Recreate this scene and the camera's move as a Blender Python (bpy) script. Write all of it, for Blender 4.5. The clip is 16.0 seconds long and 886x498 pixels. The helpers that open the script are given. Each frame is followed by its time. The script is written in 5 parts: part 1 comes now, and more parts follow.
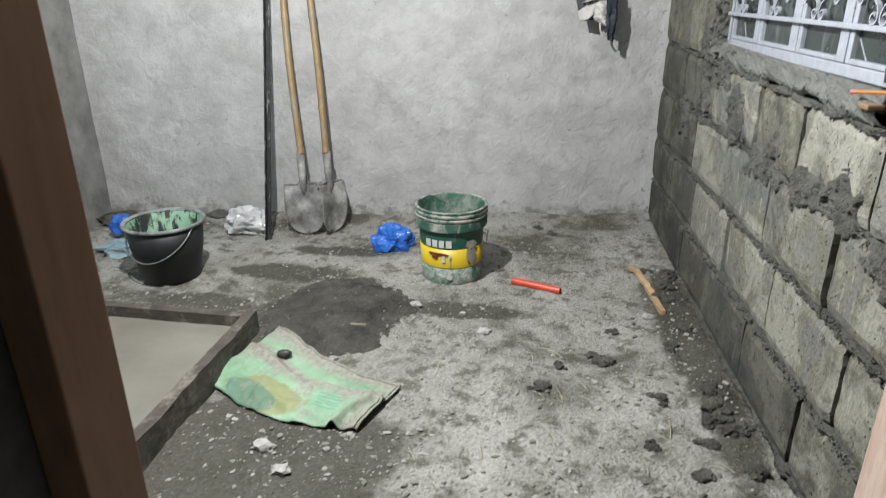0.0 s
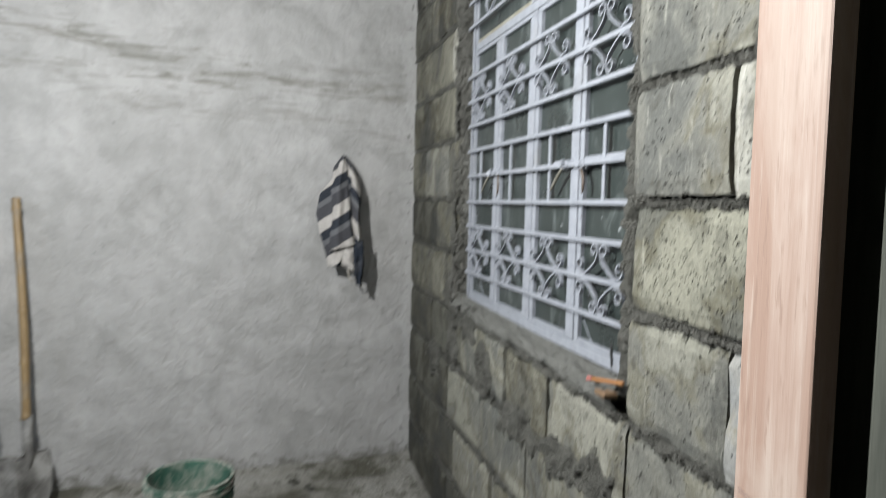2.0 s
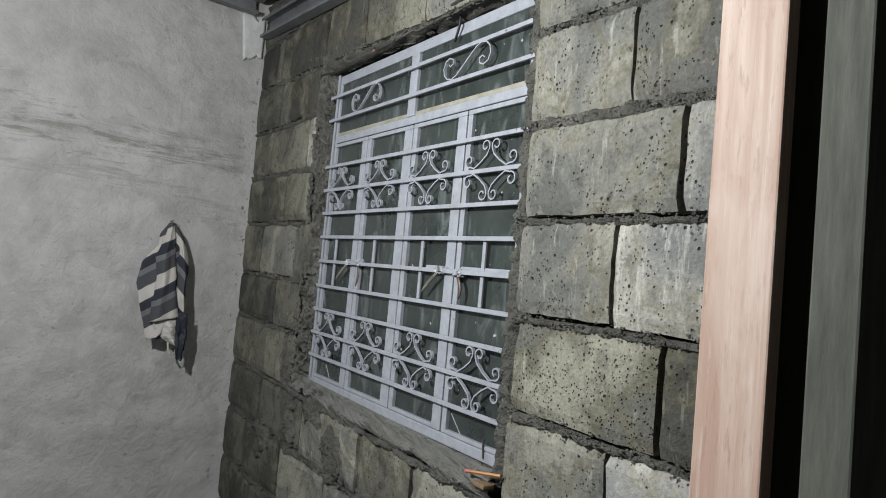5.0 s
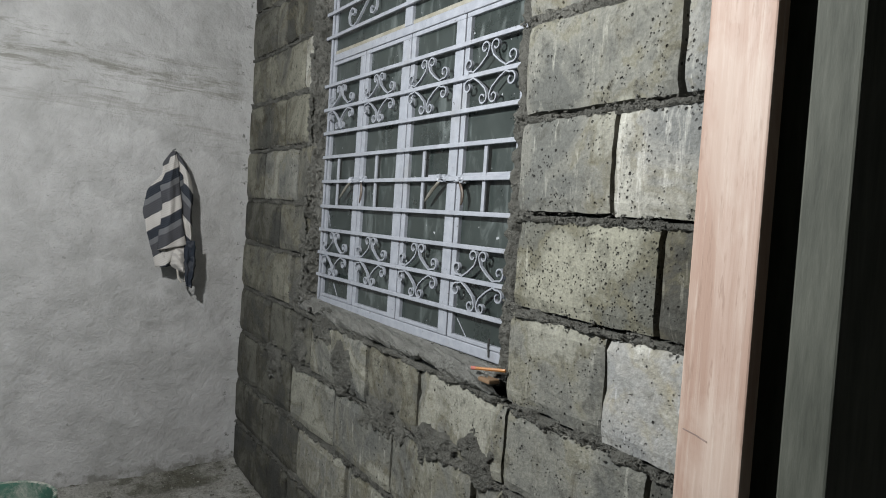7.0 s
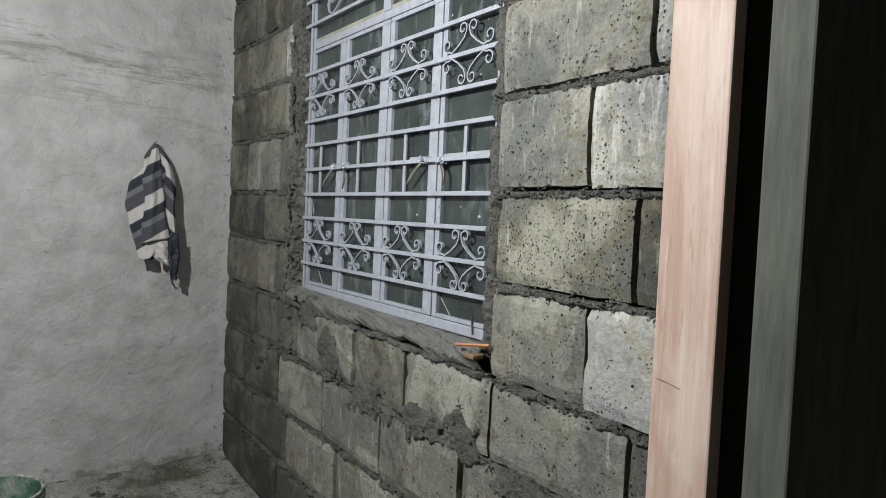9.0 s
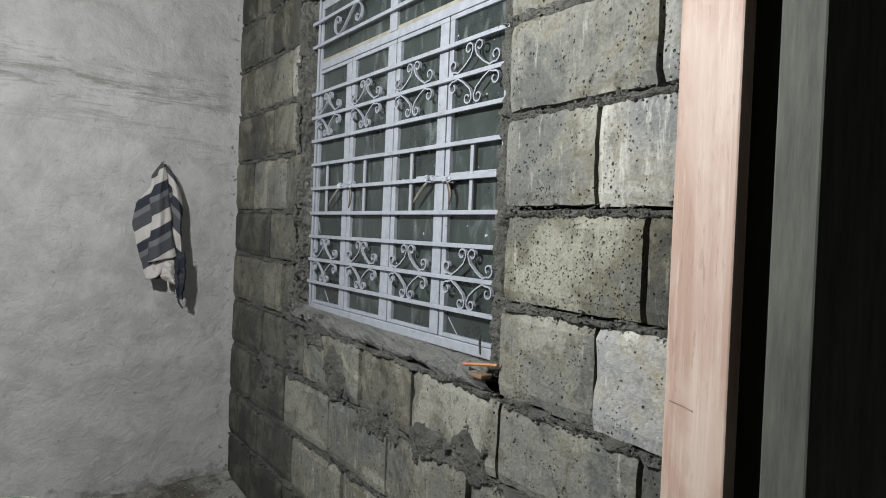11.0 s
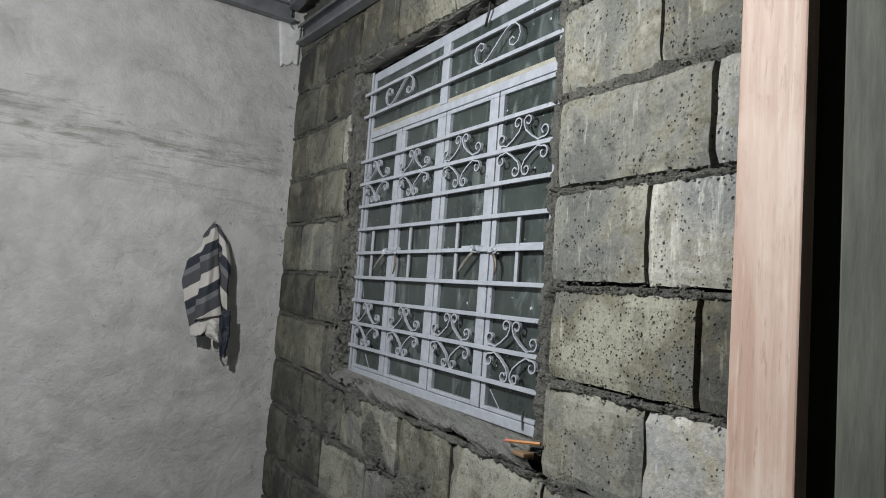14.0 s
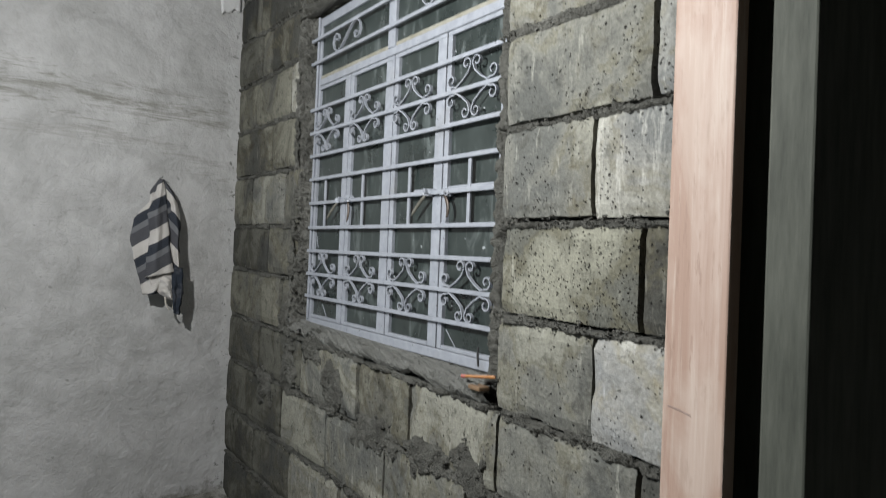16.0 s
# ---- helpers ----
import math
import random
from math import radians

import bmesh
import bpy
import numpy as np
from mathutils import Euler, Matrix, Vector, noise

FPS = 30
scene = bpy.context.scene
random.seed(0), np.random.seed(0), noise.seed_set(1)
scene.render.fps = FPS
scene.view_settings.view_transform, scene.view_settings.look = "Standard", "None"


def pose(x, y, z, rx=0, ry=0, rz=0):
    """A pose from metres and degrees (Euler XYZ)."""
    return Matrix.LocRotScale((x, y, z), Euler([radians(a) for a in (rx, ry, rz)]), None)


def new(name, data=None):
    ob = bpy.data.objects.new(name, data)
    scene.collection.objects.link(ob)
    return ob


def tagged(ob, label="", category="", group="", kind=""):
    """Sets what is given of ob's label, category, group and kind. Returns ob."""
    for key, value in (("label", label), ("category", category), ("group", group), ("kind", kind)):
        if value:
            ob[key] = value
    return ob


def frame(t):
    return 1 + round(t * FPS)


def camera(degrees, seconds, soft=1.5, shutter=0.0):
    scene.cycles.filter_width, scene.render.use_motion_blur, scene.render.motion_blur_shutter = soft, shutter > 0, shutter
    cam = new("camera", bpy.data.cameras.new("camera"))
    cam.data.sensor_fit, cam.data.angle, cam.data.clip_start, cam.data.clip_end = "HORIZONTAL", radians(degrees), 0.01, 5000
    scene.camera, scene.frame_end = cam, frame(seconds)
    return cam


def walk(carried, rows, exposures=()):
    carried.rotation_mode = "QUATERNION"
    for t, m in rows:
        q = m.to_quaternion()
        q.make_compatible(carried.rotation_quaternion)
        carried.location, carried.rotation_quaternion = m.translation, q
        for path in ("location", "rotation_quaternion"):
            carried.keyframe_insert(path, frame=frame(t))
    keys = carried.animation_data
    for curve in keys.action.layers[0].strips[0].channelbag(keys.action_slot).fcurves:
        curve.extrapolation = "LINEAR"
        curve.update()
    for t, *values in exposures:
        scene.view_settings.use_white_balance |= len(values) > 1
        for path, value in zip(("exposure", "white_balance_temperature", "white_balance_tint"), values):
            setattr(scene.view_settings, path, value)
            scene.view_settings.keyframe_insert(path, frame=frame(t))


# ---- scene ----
cam = camera(68.96, 16.0, soft=1.0, shutter=0.4)
# seconds, eye x y z in metres, turn about x y z in degrees
ROWS = [
    (0.0, -0.6959, 0.0482, 1.2126, 68.49, 0.50, 7.42),
    (0.3, -0.6780, 0.0620, 1.2190, 69.95, -0.50, 6.65),
    (0.5, -0.6679, 0.0689, 1.2239, 69.92, -1.16, 6.23),
    (1.0, -0.6651, 0.0840, 1.2929, 75.69, 1.40, 2.03),
    (1.5, -0.6765, 0.0981, 1.3140, 77.32, -1.48, -7.04),
    (2.0, -0.6930, 0.2233, 1.3763, 86.67, -1.41, -14.03),
    (2.5, -0.8038, 0.2512, 1.4398, 94.08, -3.34, -25.64),
    (3.0, -0.9614, 0.2146, 1.4541, 90.33, -3.11, -33.18),
    (3.5, -1.0060, 0.2077, 1.4630, 92.87, -4.96, -34.24),
    (3.7, -1.0073, 0.2026, 1.4764, 93.52, -5.13, -33.89),
    (5.8, -0.9927, 0.2254, 1.4333, 91.82, -5.12, -32.99),
    (6.0, -0.9887, 0.2243, 1.4149, 90.31, -4.66, -32.45),
    (6.5, -0.9834, 0.2133, 1.3851, 88.84, -4.71, -33.15),
    (7.0, -0.9909, 0.2038, 1.3699, 87.92, -3.73, -32.97),
    (7.5, -0.9944, 0.2012, 1.3413, 87.74, -3.98, -33.51),
    (8.0, -0.9929, 0.2023, 1.3269, 87.04, -3.63, -32.32),
    (8.5, -0.9930, 0.1907, 1.3298, 87.46, -3.19, -33.56),
    (9.0, -0.9913, 0.1789, 1.3248, 87.70, -2.55, -34.20),
    (11.5, -0.9945, 0.1855, 1.3308, 89.38, -2.37, -33.45),
    (12.0, -0.9922, 0.1834, 1.3316, 89.35, -2.16, -32.81),
    (12.5, -0.9954, 0.1828, 1.3405, 90.54, -2.31, -33.08),
    (13.0, -1.0045, 0.1897, 1.3453, 92.97, -3.90, -32.06),
    (13.5, -1.0079, 0.1904, 1.3561, 93.92, -4.03, -30.71),
    (14.0, -1.0096, 0.1939, 1.3545, 94.40, -4.16, -30.38),
    (14.5, -1.0139, 0.1884, 1.3499, 93.98, -4.11, -30.81),
    (15.0, -1.0084, 0.1934, 1.3422, 92.32, -3.39, -31.91),
    (15.5, -0.9980, 0.1973, 1.3431, 93.53, -3.84, -33.07),
    (16.0, -0.9996, 0.1800, 1.3142, 90.82, -2.29, -34.04),
]
EXPOSURES = [(0.0, 1.03), (1.0, 0.88), (1.5, 0.75), (2.0, 0.46), (2.5, 0.14), (3.0, -0.06), (6.0, -0.06), (7.0, 0.11), (9.0, 0.15), (12.0, 0.16), (13.0, 0.03), (14.5, -0.03), (16.0, 0.08)]
walk(cam, [(t, pose(x, y, z, rx, ry, rz)) for t, x, y, z, rx, ry, rz in ROWS], EXPOSURES)

# ---------------------------------------------------------------- light
world = bpy.data.worlds.new("night")
world.use_nodes = True
world.node_tree.nodes["Background"].inputs[0].default_value = (0.5, 0.6, 0.8, 1)
world.node_tree.nodes["Background"].inputs[1].default_value = 0.004
scene.world = world

bulb = bpy.data.lights.new("bulb_light", "POINT")
bulb.energy, bulb.color, bulb.shadow_soft_size = 170, (0.972, 0.985, 0.985), 0.022
new("bulb_light", bulb).location = (-1.40, 1.46, 2.09)


# ---------------------------------------------------------------- node helpers
class Mat:
    """A principled material with a few helpers to chain nodes."""

    def __init__(self, name, rough=0.8, metal=0.0, spec=0.5):
        self.m = bpy.data.materials.new(name)
        self.m.use_nodes = True
        self.t = self.m.node_tree
        self.b = self.t.nodes["Principled BSDF"]
        self.b.inputs["Roughness"].default_value = rough
        self.b.inputs["Metallic"].default_value = metal
        self.b.inputs["Specular IOR Level"].default_value = spec
        self.co = self.t.nodes.new("ShaderNodeTexCoord").outputs["Object"]

    def link(self, a, b):
        if isinstance(a, (int, float)):
            b.default_value = a
        elif isinstance(a, tuple):
            b.default_value = (*a, 1.0) if len(a) == 3 and b.type == "RGBA" else a
        else:
            self.t.links.new(a, b)

    def scaled(self, s, shift=(0, 0, 0), turn=(0, 0, 0)):
        n = self.t.nodes.new("ShaderNodeMapping")
        n.inputs["Scale"].default_value = s if isinstance(s, tuple) else (s, s, s)
        n.inputs["Location"].default_value = shift
        n.inputs["Rotation"].default_value = turn
        self.link(self.co, n.inputs[0])
        return n.outputs[0]

    def noise(self, scale, detail=4, rough=0.6, stretch=(1, 1, 1), distort=0.0, shift=(0, 0, 0)):
        n = self.t.nodes.new("ShaderNodeTexNoise")
        n.inputs["Scale"].default_value = scale
        n.inputs["Detail"].default_value = detail
        n.inputs["Roughness"].default_value = rough
        n.inputs["Distortion"].default_value = distort
        self.link(self.scaled(stretch, shift), n.inputs["Vector"])
        return n.outputs[0]

    def cells(self, scale, stretch=(1, 1, 1), kind="F1"):
        n = self.t.nodes.new("ShaderNodeTexVoronoi")
        n.inputs["Scale"].default_value = scale
        n.feature = kind
        self.link(self.scaled(stretch), n.inputs["Vector"])
        return n.outputs[0]

    def ramp(self, v, *stops):
        n = self.t.nodes.new("ShaderNodeValToRGB")
        e = n.color_ramp.elements
        while len(e) < len(stops):
            e.new(0.5)
        for el, (p, c) in zip(e, stops):
            el.position = p
            el.color = (*c, 1) if isinstance(c, tuple) else (c, c, c, 1)
        self.link(v, n.inputs[0])
        return n.outputs[0]

    def mix(self, f, a, b, mode="MIX"):
        n = self.t.nodes.new("ShaderNodeMix")
        n.data_type, n.blend_type = "RGBA", mode
        self.link(f, n.inputs[0])
        self.link(a, n.inputs[6])
        self.link(b, n.inputs[7])
        return n.outputs[2]

    def math(self, op, a, b=0.0):
        n = self.t.nodes.new("ShaderNodeMath")
        n.operation = op
        self.link(a, n.inputs[0])
        self.link(b, n.inputs[1])
        return n.outputs[0]

    def axis(self, which):
        n = self.t.nodes.new("ShaderNodeSeparateXYZ")
        self.link(self.co, n.inputs[0])
        return n.outputs[which]

    def chance(self):
        return self.t.nodes.new("ShaderNodeObjectInfo").outputs["Random"]

    def islands(self):
        return self.t.nodes.new("ShaderNodeNewGeometry").outputs["Random Per Island"]

    def done(self, colour, bump=None, height=0.01, strength=0.6, rough=None):
        self.link(self.mix(1.0, colour, (0.66, 0.66, 0.66), "MULTIPLY"), self.b.inputs["Base Color"])
        if rough is not None:
            self.link(rough, self.b.inputs["Roughness"])
        if bump is not None:
            n = self.t.nodes.new("ShaderNodeBump")
            n.inputs["Strength"].default_value = strength
            n.inputs["Distance"].default_value = height
            self.link(bump, n.inputs["Height"])
            self.t.links.new(n.outputs[0], self.b.inputs["Normal"])
        return self.m


def plaster_material():
    m = Mat("trowelled_plaster", 0.85, spec=0.25)
    cloud = m.noise(1.6, 5, 0.6)
    mid = m.noise(7, 5, 0.65, distort=0.2)
    fine = m.noise(70, 4, 0.7)
    base = m.ramp(cloud, (0.3, (0.50, 0.495, 0.485)), (0.7, (0.62, 0.615, 0.605)))
    base = m.mix(m.ramp(mid, (0.38, 0.0), (0.66, 0.8)), base, (0.40, 0.40, 0.385))
    # torn trowel streaks where two coats meet, in two sweeping passes
    bend = m.math("MULTIPLY", m.math("SUBTRACT", m.noise(0.9, 3, 0.5), 0.5), 0.75)
    wave = m.math("ADD", m.axis(2), bend)
    streak = m.noise(7, 7, 0.75, stretch=(0.55, 0.55, 4.0), distort=0.9)
    for mid_z, wide, strong in ((2.10, 0.26, 0.9), (1.86, 0.16, 0.5)):
        near = m.math("ABSOLUTE", m.math("SUBTRACT", wave, mid_z))
        band = m.ramp(near, (0.0, 1.0), (wide, 0.0))
        torn = m.ramp(m.math("ADD", m.math("MULTIPLY", band, 0.22), streak), (0.66, 0.0), (0.80, strong))
        base = m.mix(torn, base, (0.27, 0.265, 0.235))
    # grey damp smudges and thin scratches
    smudge = m.ramp(m.noise(3.2, 6, 0.7, shift=(4, 0, 2), distort=0.8), (0.57, 0.0), (0.72, 0.55))
    base = m.mix(smudge, base, (0.30, 0.30, 0.285))
    scratch = m.ramp(m.noise(11, 3, 0.5, stretch=(0.5, 0.5, 1.4), distort=3.0, shift=(2, 2, 7)), (0.487, 0.0), (0.50, 0.4), (0.513, 0.0))
    base = m.mix(m.math("MULTIPLY", scratch, m.ramp(m.noise(2.1, 2), (0.52, 0.0), (0.62, 1.0))), base, (0.22, 0.22, 0.205))
    corner = m.math("MULTIPLY", m.math("ADD", m.axis(0), m.math("ADD", 0.10, m.math("MULTIPLY", m.math("SUBTRACT", m.noise(8, 5, 0.7), 0.5), 0.3))), 9.0)
    base = m.mix(m.ramp(corner, (0.2, 0.0), (0.6, 0.55)), base, (0.64, 0.64, 0.63))
    chips = m.math("MULTIPLY", m.ramp(corner, (0.0, 0.0), (0.5, 1.0)), m.ramp(m.noise(24, 4, 0.7), (0.60, 0.0), (0.66, 1.0)))
    base = m.mix(chips, base, (0.18, 0.18, 0.165))
    # pits and specks
    pits = m.ramp(m.noise(26, 2, 0.5), (0.22, 1.0), (0.26, 0.0))
    base = m.mix(m.math("MULTIPLY", pits, 0.5), base, (0.2, 0.2, 0.19))
    # splashed mud near the floor
    low = m.ramp(m.axis(2), (0.0, 1.0), (0.33, 0.0))
    splash = m.ramp(m.math("MULTIPLY", low, m.noise(11, 4, 0.7)), (0.36, 0.0), (0.48, 0.8))
    base = m.mix(splash, base, (0.22, 0.215, 0.19))
    height = m.math("ADD", m.math("ADD", m.math("MULTIPLY", mid, 1.0), m.math("MULTIPLY", m.noise(17, 4, 0.7, distort=0.6), 0.3)), m.math("MULTIPLY", fine, 0.14))
    return m.done(base, height, 0.024, 0.75)


def left_wall_material():
    m = Mat("half_painted_wall", 0.8, spec=0.3)
    edge = m.math("MULTIPLY", m.math("SUBTRACT", m.noise(5, 4, 0.6), 0.5), 0.25)
    grey = m.ramp(m.noise(6, 6, 0.7), (0.3, (0.17, 0.17, 0.16)), (0.7, (0.36, 0.36, 0.34)))
    up = m.math("GREATER_THAN", m.math("ADD", m.axis(2), edge), 0.24)
    far = m.math("LESS_THAN", m.math("ADD", m.axis(1), m.math("MULTIPLY", edge, 0.6)), 3.15)
    high = m.math("GREATER_THAN", m.math("ADD", m.axis(2), edge), 1.40)
    mask = m.math("MAXIMUM", m.math("MULTIPLY", up, far), high)
    blue = m.ramp(m.noise(3, 3, 0.6), (0.3, (0.5, 0.6, 0.72)), (0.7, (0.58, 0.67, 0.78)))
    return m.done(m.mix(mask, grey, blue), m.noise(14, 6, 0.7), 0.012, 0.6)


def block_material(name, dark=(0.13, 0.128, 0.113), light=(0.36, 0.355, 0.305), pocked=0.59, white=0.60):
    m = Mat(name, 0.92, spec=0.15)
    r = m.chance()
    big = m.noise(5, 5, 0.62, shift=(3, 1, 2))
    fine = m.noise(120, 3, 0.7)
    base = m.ramp(m.math("ADD", m.math("MULTIPLY", r, 0.62), m.math("MULTIPLY", big, 0.5)), (0.25, dark), (0.5, tuple((a + b) / 2 for a, b in zip(dark, light))), (0.85, light))
    # bluish-grey bare faces under a yellowish cement skin with a browned edge
    film = m.noise(4.2, 6, 0.6, shift=(7, 0, 0), distort=0.5)
    base = m.mix(m.ramp(film, (0.36, 0.9), (0.50, 0.0)), base, tuple(0.68 * (a + c) / 2 * k for a, c, k in zip(dark, light, (0.96, 1.0, 1.07))))
    base = m.mix(m.ramp(film, (0.47, 0.0), (0.51, 0.65), (0.56, 0.0)), base, tuple(0.55 * a * k for a, k in zip(light, (1.04, 0.98, 0.78))))
    base = m.mix(m.ramp(film, (0.50, 0.0), (0.60, 0.85)), base, tuple(1.08 * a * k for a, k in zip(light, (1.10, 1.10, 1.05))))
    # pale lime runs
    runs = m.ramp(m.noise(17, 4, 0.7, stretch=(1, 2.0, 0.35)), (white, 0.0), (white + 0.12, 0.6))
    base = m.mix(runs, base, tuple(min(1, 1.65 * a) for a in light))
    # blotches at hand size and thumb size
    blot = m.noise(19, 6, 0.72, shift=(2, 9, 4))
    base = m.mix(m.ramp(blot, (0.34, 0.6), (0.46, 0.0)), base, tuple(0.55 * a for a in dark))
    base = m.mix(m.ramp(blot, (0.60, 0.0), (0.70, 0.5)), base, tuple(min(1, 1.35 * a) for a in light))
    # open pores
    pore = m.math("MULTIPLY", m.ramp(m.math("ADD", m.cells(115), m.math("MULTIPLY", m.math("SUBTRACT", m.noise(60, 3), 0.5), 0.5)), (0.10, 1.0), (0.26, 0.0)), m.ramp(m.noise(17, 3), (pocked - 0.08, 0.0), (pocked + 0.04, 1.0)))
    hole = m.math("MULTIPLY", m.ramp(m.cells(34), (0.07, 1.0), (0.13, 0.0)), m.ramp(m.noise(9, 2, shift=(5, 5, 0)), (0.44, 0.0), (0.52, 1.0)))
    pit = m.math("MULTIPLY", m.ramp(m.math("ADD", m.cells(62), m.math("MULTIPLY", m.math("SUBTRACT", m.noise(90, 2), 0.5), 0.35)), (0.06, 1.0), (0.16, 0.0)), m.ramp(m.noise(12, 3, shift=(8, 2, 5)), (pocked - 0.05, 0.0), (pocked + 0.04, 1.0)))
    pore = m.math("MAXIMUM", m.math("MAXIMUM", pore, hole), pit)
    base = m.mix(m.math("MULTIPLY", pore, 0.92), base, (0.04, 0.038, 0.034))
    # rain streaks down the face
    drip = m.noise(22, 5, 0.7, stretch=(1, 2.6, 0.22), shift=(0, 4, 1), distort=0.3)
    base = m.mix(m.ramp(drip, (0.30, 0.35), (0.42, 0.0)), base, tuple(0.7 * a for a in dark))
    # brown seep stains and soft grey clouds
    seep = m.noise(6.5, 6, 0.7, shift=(1, 6, 3), distort=0.9)
    base = m.mix(m.ramp(seep, (0.57, 0.0), (0.68, 0.6)), base, tuple(0.8 * a * k for a, k in zip(dark, (1.12, 1.0, 0.72))))
    base = m.mix(0.42, base, m.ramp(fine, (0.32, 0.42), (0.66, 1.18)), "MULTIPLY")
    height = m.math("SUBTRACT", m.math("ADD", m.math("MULTIPLY", fine, 0.22), m.math("MULTIPLY", m.noise(28, 4, 0.65), 0.40)), pore)
    return m.done(m.mix(1.0, base, (0.87, 0.875, 0.88), "MULTIPLY"), height, 0.012, 1.0)


def mortar_material(name, a, b, rough=0.9):
    m = Mat(name, rough, spec=0.2)
    lump = m.noise(30, 6, 0.75)
    fine = m.noise(160, 3, 0.7)
    base = m.ramp(m.noise(9, 5, 0.65), (0.3, a), (0.7, b))
    base = m.mix(0.5, base, m.ramp(fine, (0.3, 0.6), (0.7, 1.0)), "MULTIPLY")
    return m.done(base, m.math("ADD", lump, m.math("MULTIPLY", fine, 0.5)), 0.028, 1.0)


def ground_material():
    m = Mat("gritty_cement_floor", 0.93, spec=0.15)
    patch = m.noise(2.2, 6, 0.62, distort=0.4)
    mid = m.noise(11, 6, 0.7)
    fine = m.noise(75, 4, 0.75)
    grit = m.cells(85)
    base = m.ramp(patch, (0.38, (0.17, 0.165, 0.13)), (0.46, (0.42, 0.41, 0.365)), (0.66, (0.60, 0.59, 0.545)))
    base = m.mix(m.ramp(mid, (0.38, 0.9), (0.49, 0.0)), base, (0.18, 0.175, 0.138))
    # damp stains, each with a ragged edge of its own
    rag = m.math("MULTIPLY", m.math("SUBTRACT", m.noise(6, 5, 0.7, shift=(3, 3, 3)), 0.5), 1.5)
    damp = None
    for cx, cy, rx, ry in ((-1.50, 1.42, 0.55, 0.42), (-0.95, 2.42, 0.36, 0.07), (-1.75, 2.72, 0.36, 0.10), (-2.05, 2.36, 0.28, 0.12), (-1.62, 3.02, 0.30, 0.08), (-0.07, 2.2, 0.10, 0.9), (-1.66, 2.2, 0.22, 0.28)):
        dx = m.math("POWER", m.math("ABSOLUTE", m.math("DIVIDE", m.math("SUBTRACT", m.axis(0), cx), rx)), 2.0)
        dy = m.math("POWER", m.math("ABSOLUTE", m.math("DIVIDE", m.math("SUBTRACT", m.axis(1), cy), ry)), 2.0)
        one = m.math("SUBTRACT", 1.0, m.math("SQRT", m.math("ADD", dx, dy)))
        damp = one if damp is None else m.math("MAXIMUM", damp, one)
    damp = m.ramp(m.math("ADD", damp, rag), (0.0, 0.0), (0.25, 0.9))
    base = m.mix(damp, base, (0.115, 0.108, 0.086))
    base = m.mix(0.7, base, m.ramp(fine, (0.3, 0.45), (0.62, 1.0)), "MULTIPLY")
    base = m.mix(m.ramp(grit, (0.06, 0.5), (0.16, 0.0)), base, (0.62, 0.61, 0.58))
    height = m.math("ADD", m.math("MULTIPLY", mid, 0.9), m.math("ADD", m.math("MULTIPLY", fine, 0.5), m.math("MULTIPLY", grit, -0.2)))
    return m.done(base, height, 0.022, 1.0)


def plain(name, a, b, scale=20, rough=0.6, metal=0.0, height=0.002, spec=0.5, stretch=(1, 1, 1)):
    m = Mat(name, rough, metal, spec)
    n = m.noise(scale, 5, 0.65, stretch)
    return m.done(m.ramp(n, (0.32, a), (0.68, b)), n, height, 0.5)


def wood_material(name, a, b, scale=9, stretch=(6, 6, 0.5), rough=0.6):
    m = Mat(name, rough, spec=0.35)
    grain = m.noise(scale, 7, 0.7, stretch, distort=0.5)
    pores = m.noise(scale * 5, 3, 0.7, stretch)
    patch = m.noise(3.5, 3, 0.5)
    base = m.ramp(grain, (0.3, a), (0.7, b))
    base = m.mix(m.ramp(pores, (0.33, 0.25), (0.45, 0.0)), base, tuple(0.7 * c for c in a))
    base = m.mix(m.ramp(patch, (0.46, 0.0), (0.60, 0.5)), base, tuple(min(1, 1.25 * c) for c in b))
    return m.done(base, pores, 0.0015, 0.5)


PLASTER = plaster_material()
LEFT = left_wall_material()
BLOCK = block_material("concrete_block")
# wet low corner blocks, and high far ones darkened for grazing lamp light
DAMP_DIM = block_material("damp_and_dimmed_block", (0.07, 0.069, 0.06), (0.175, 0.172, 0.148))
PALE = block_material("limed_concrete_block", (0.30, 0.297, 0.265), (0.49, 0.482, 0.435), white=0.52)
TAN = block_material("yellowish_concrete_block", (0.19, 0.186, 0.157), (0.38, 0.374, 0.325), white=0.57)
WASHED = block_material("whitewashed_concrete_block", (0.52, 0.51, 0.465), (0.68, 0.67, 0.62), pocked=0.64, white=0.62)
# brownish blocks, darkened mostly for lamp light fading along the far column
DIM_BROWN = block_material("brown_dimmed_concrete_block", (0.072, 0.069, 0.058), (0.275, 0.267, 0.222), white=0.62)
POCKED = block_material("pocked_concrete_block", (0.20, 0.197, 0.162), (0.38, 0.373, 0.31), pocked=0.47)
MORTAR = mortar_material("dry_mortar", (0.13, 0.129, 0.114), (0.285, 0.282, 0.25))
WET = mortar_material("fresh_mortar", (0.28, 0.281, 0.256), (0.46, 0.462, 0.428))
DABBED = mortar_material("dabbed_joint_mortar", (0.15, 0.149, 0.132), (0.37, 0.367, 0.33))
GROUND = ground_material()
SAND = mortar_material("damp_dark_sand", (0.07, 0.066, 0.056), (0.21, 0.20, 0.172))
CLOD = mortar_material("damp_mortar_crumb", (0.10, 0.097, 0.083), (0.24, 0.235, 0.205))

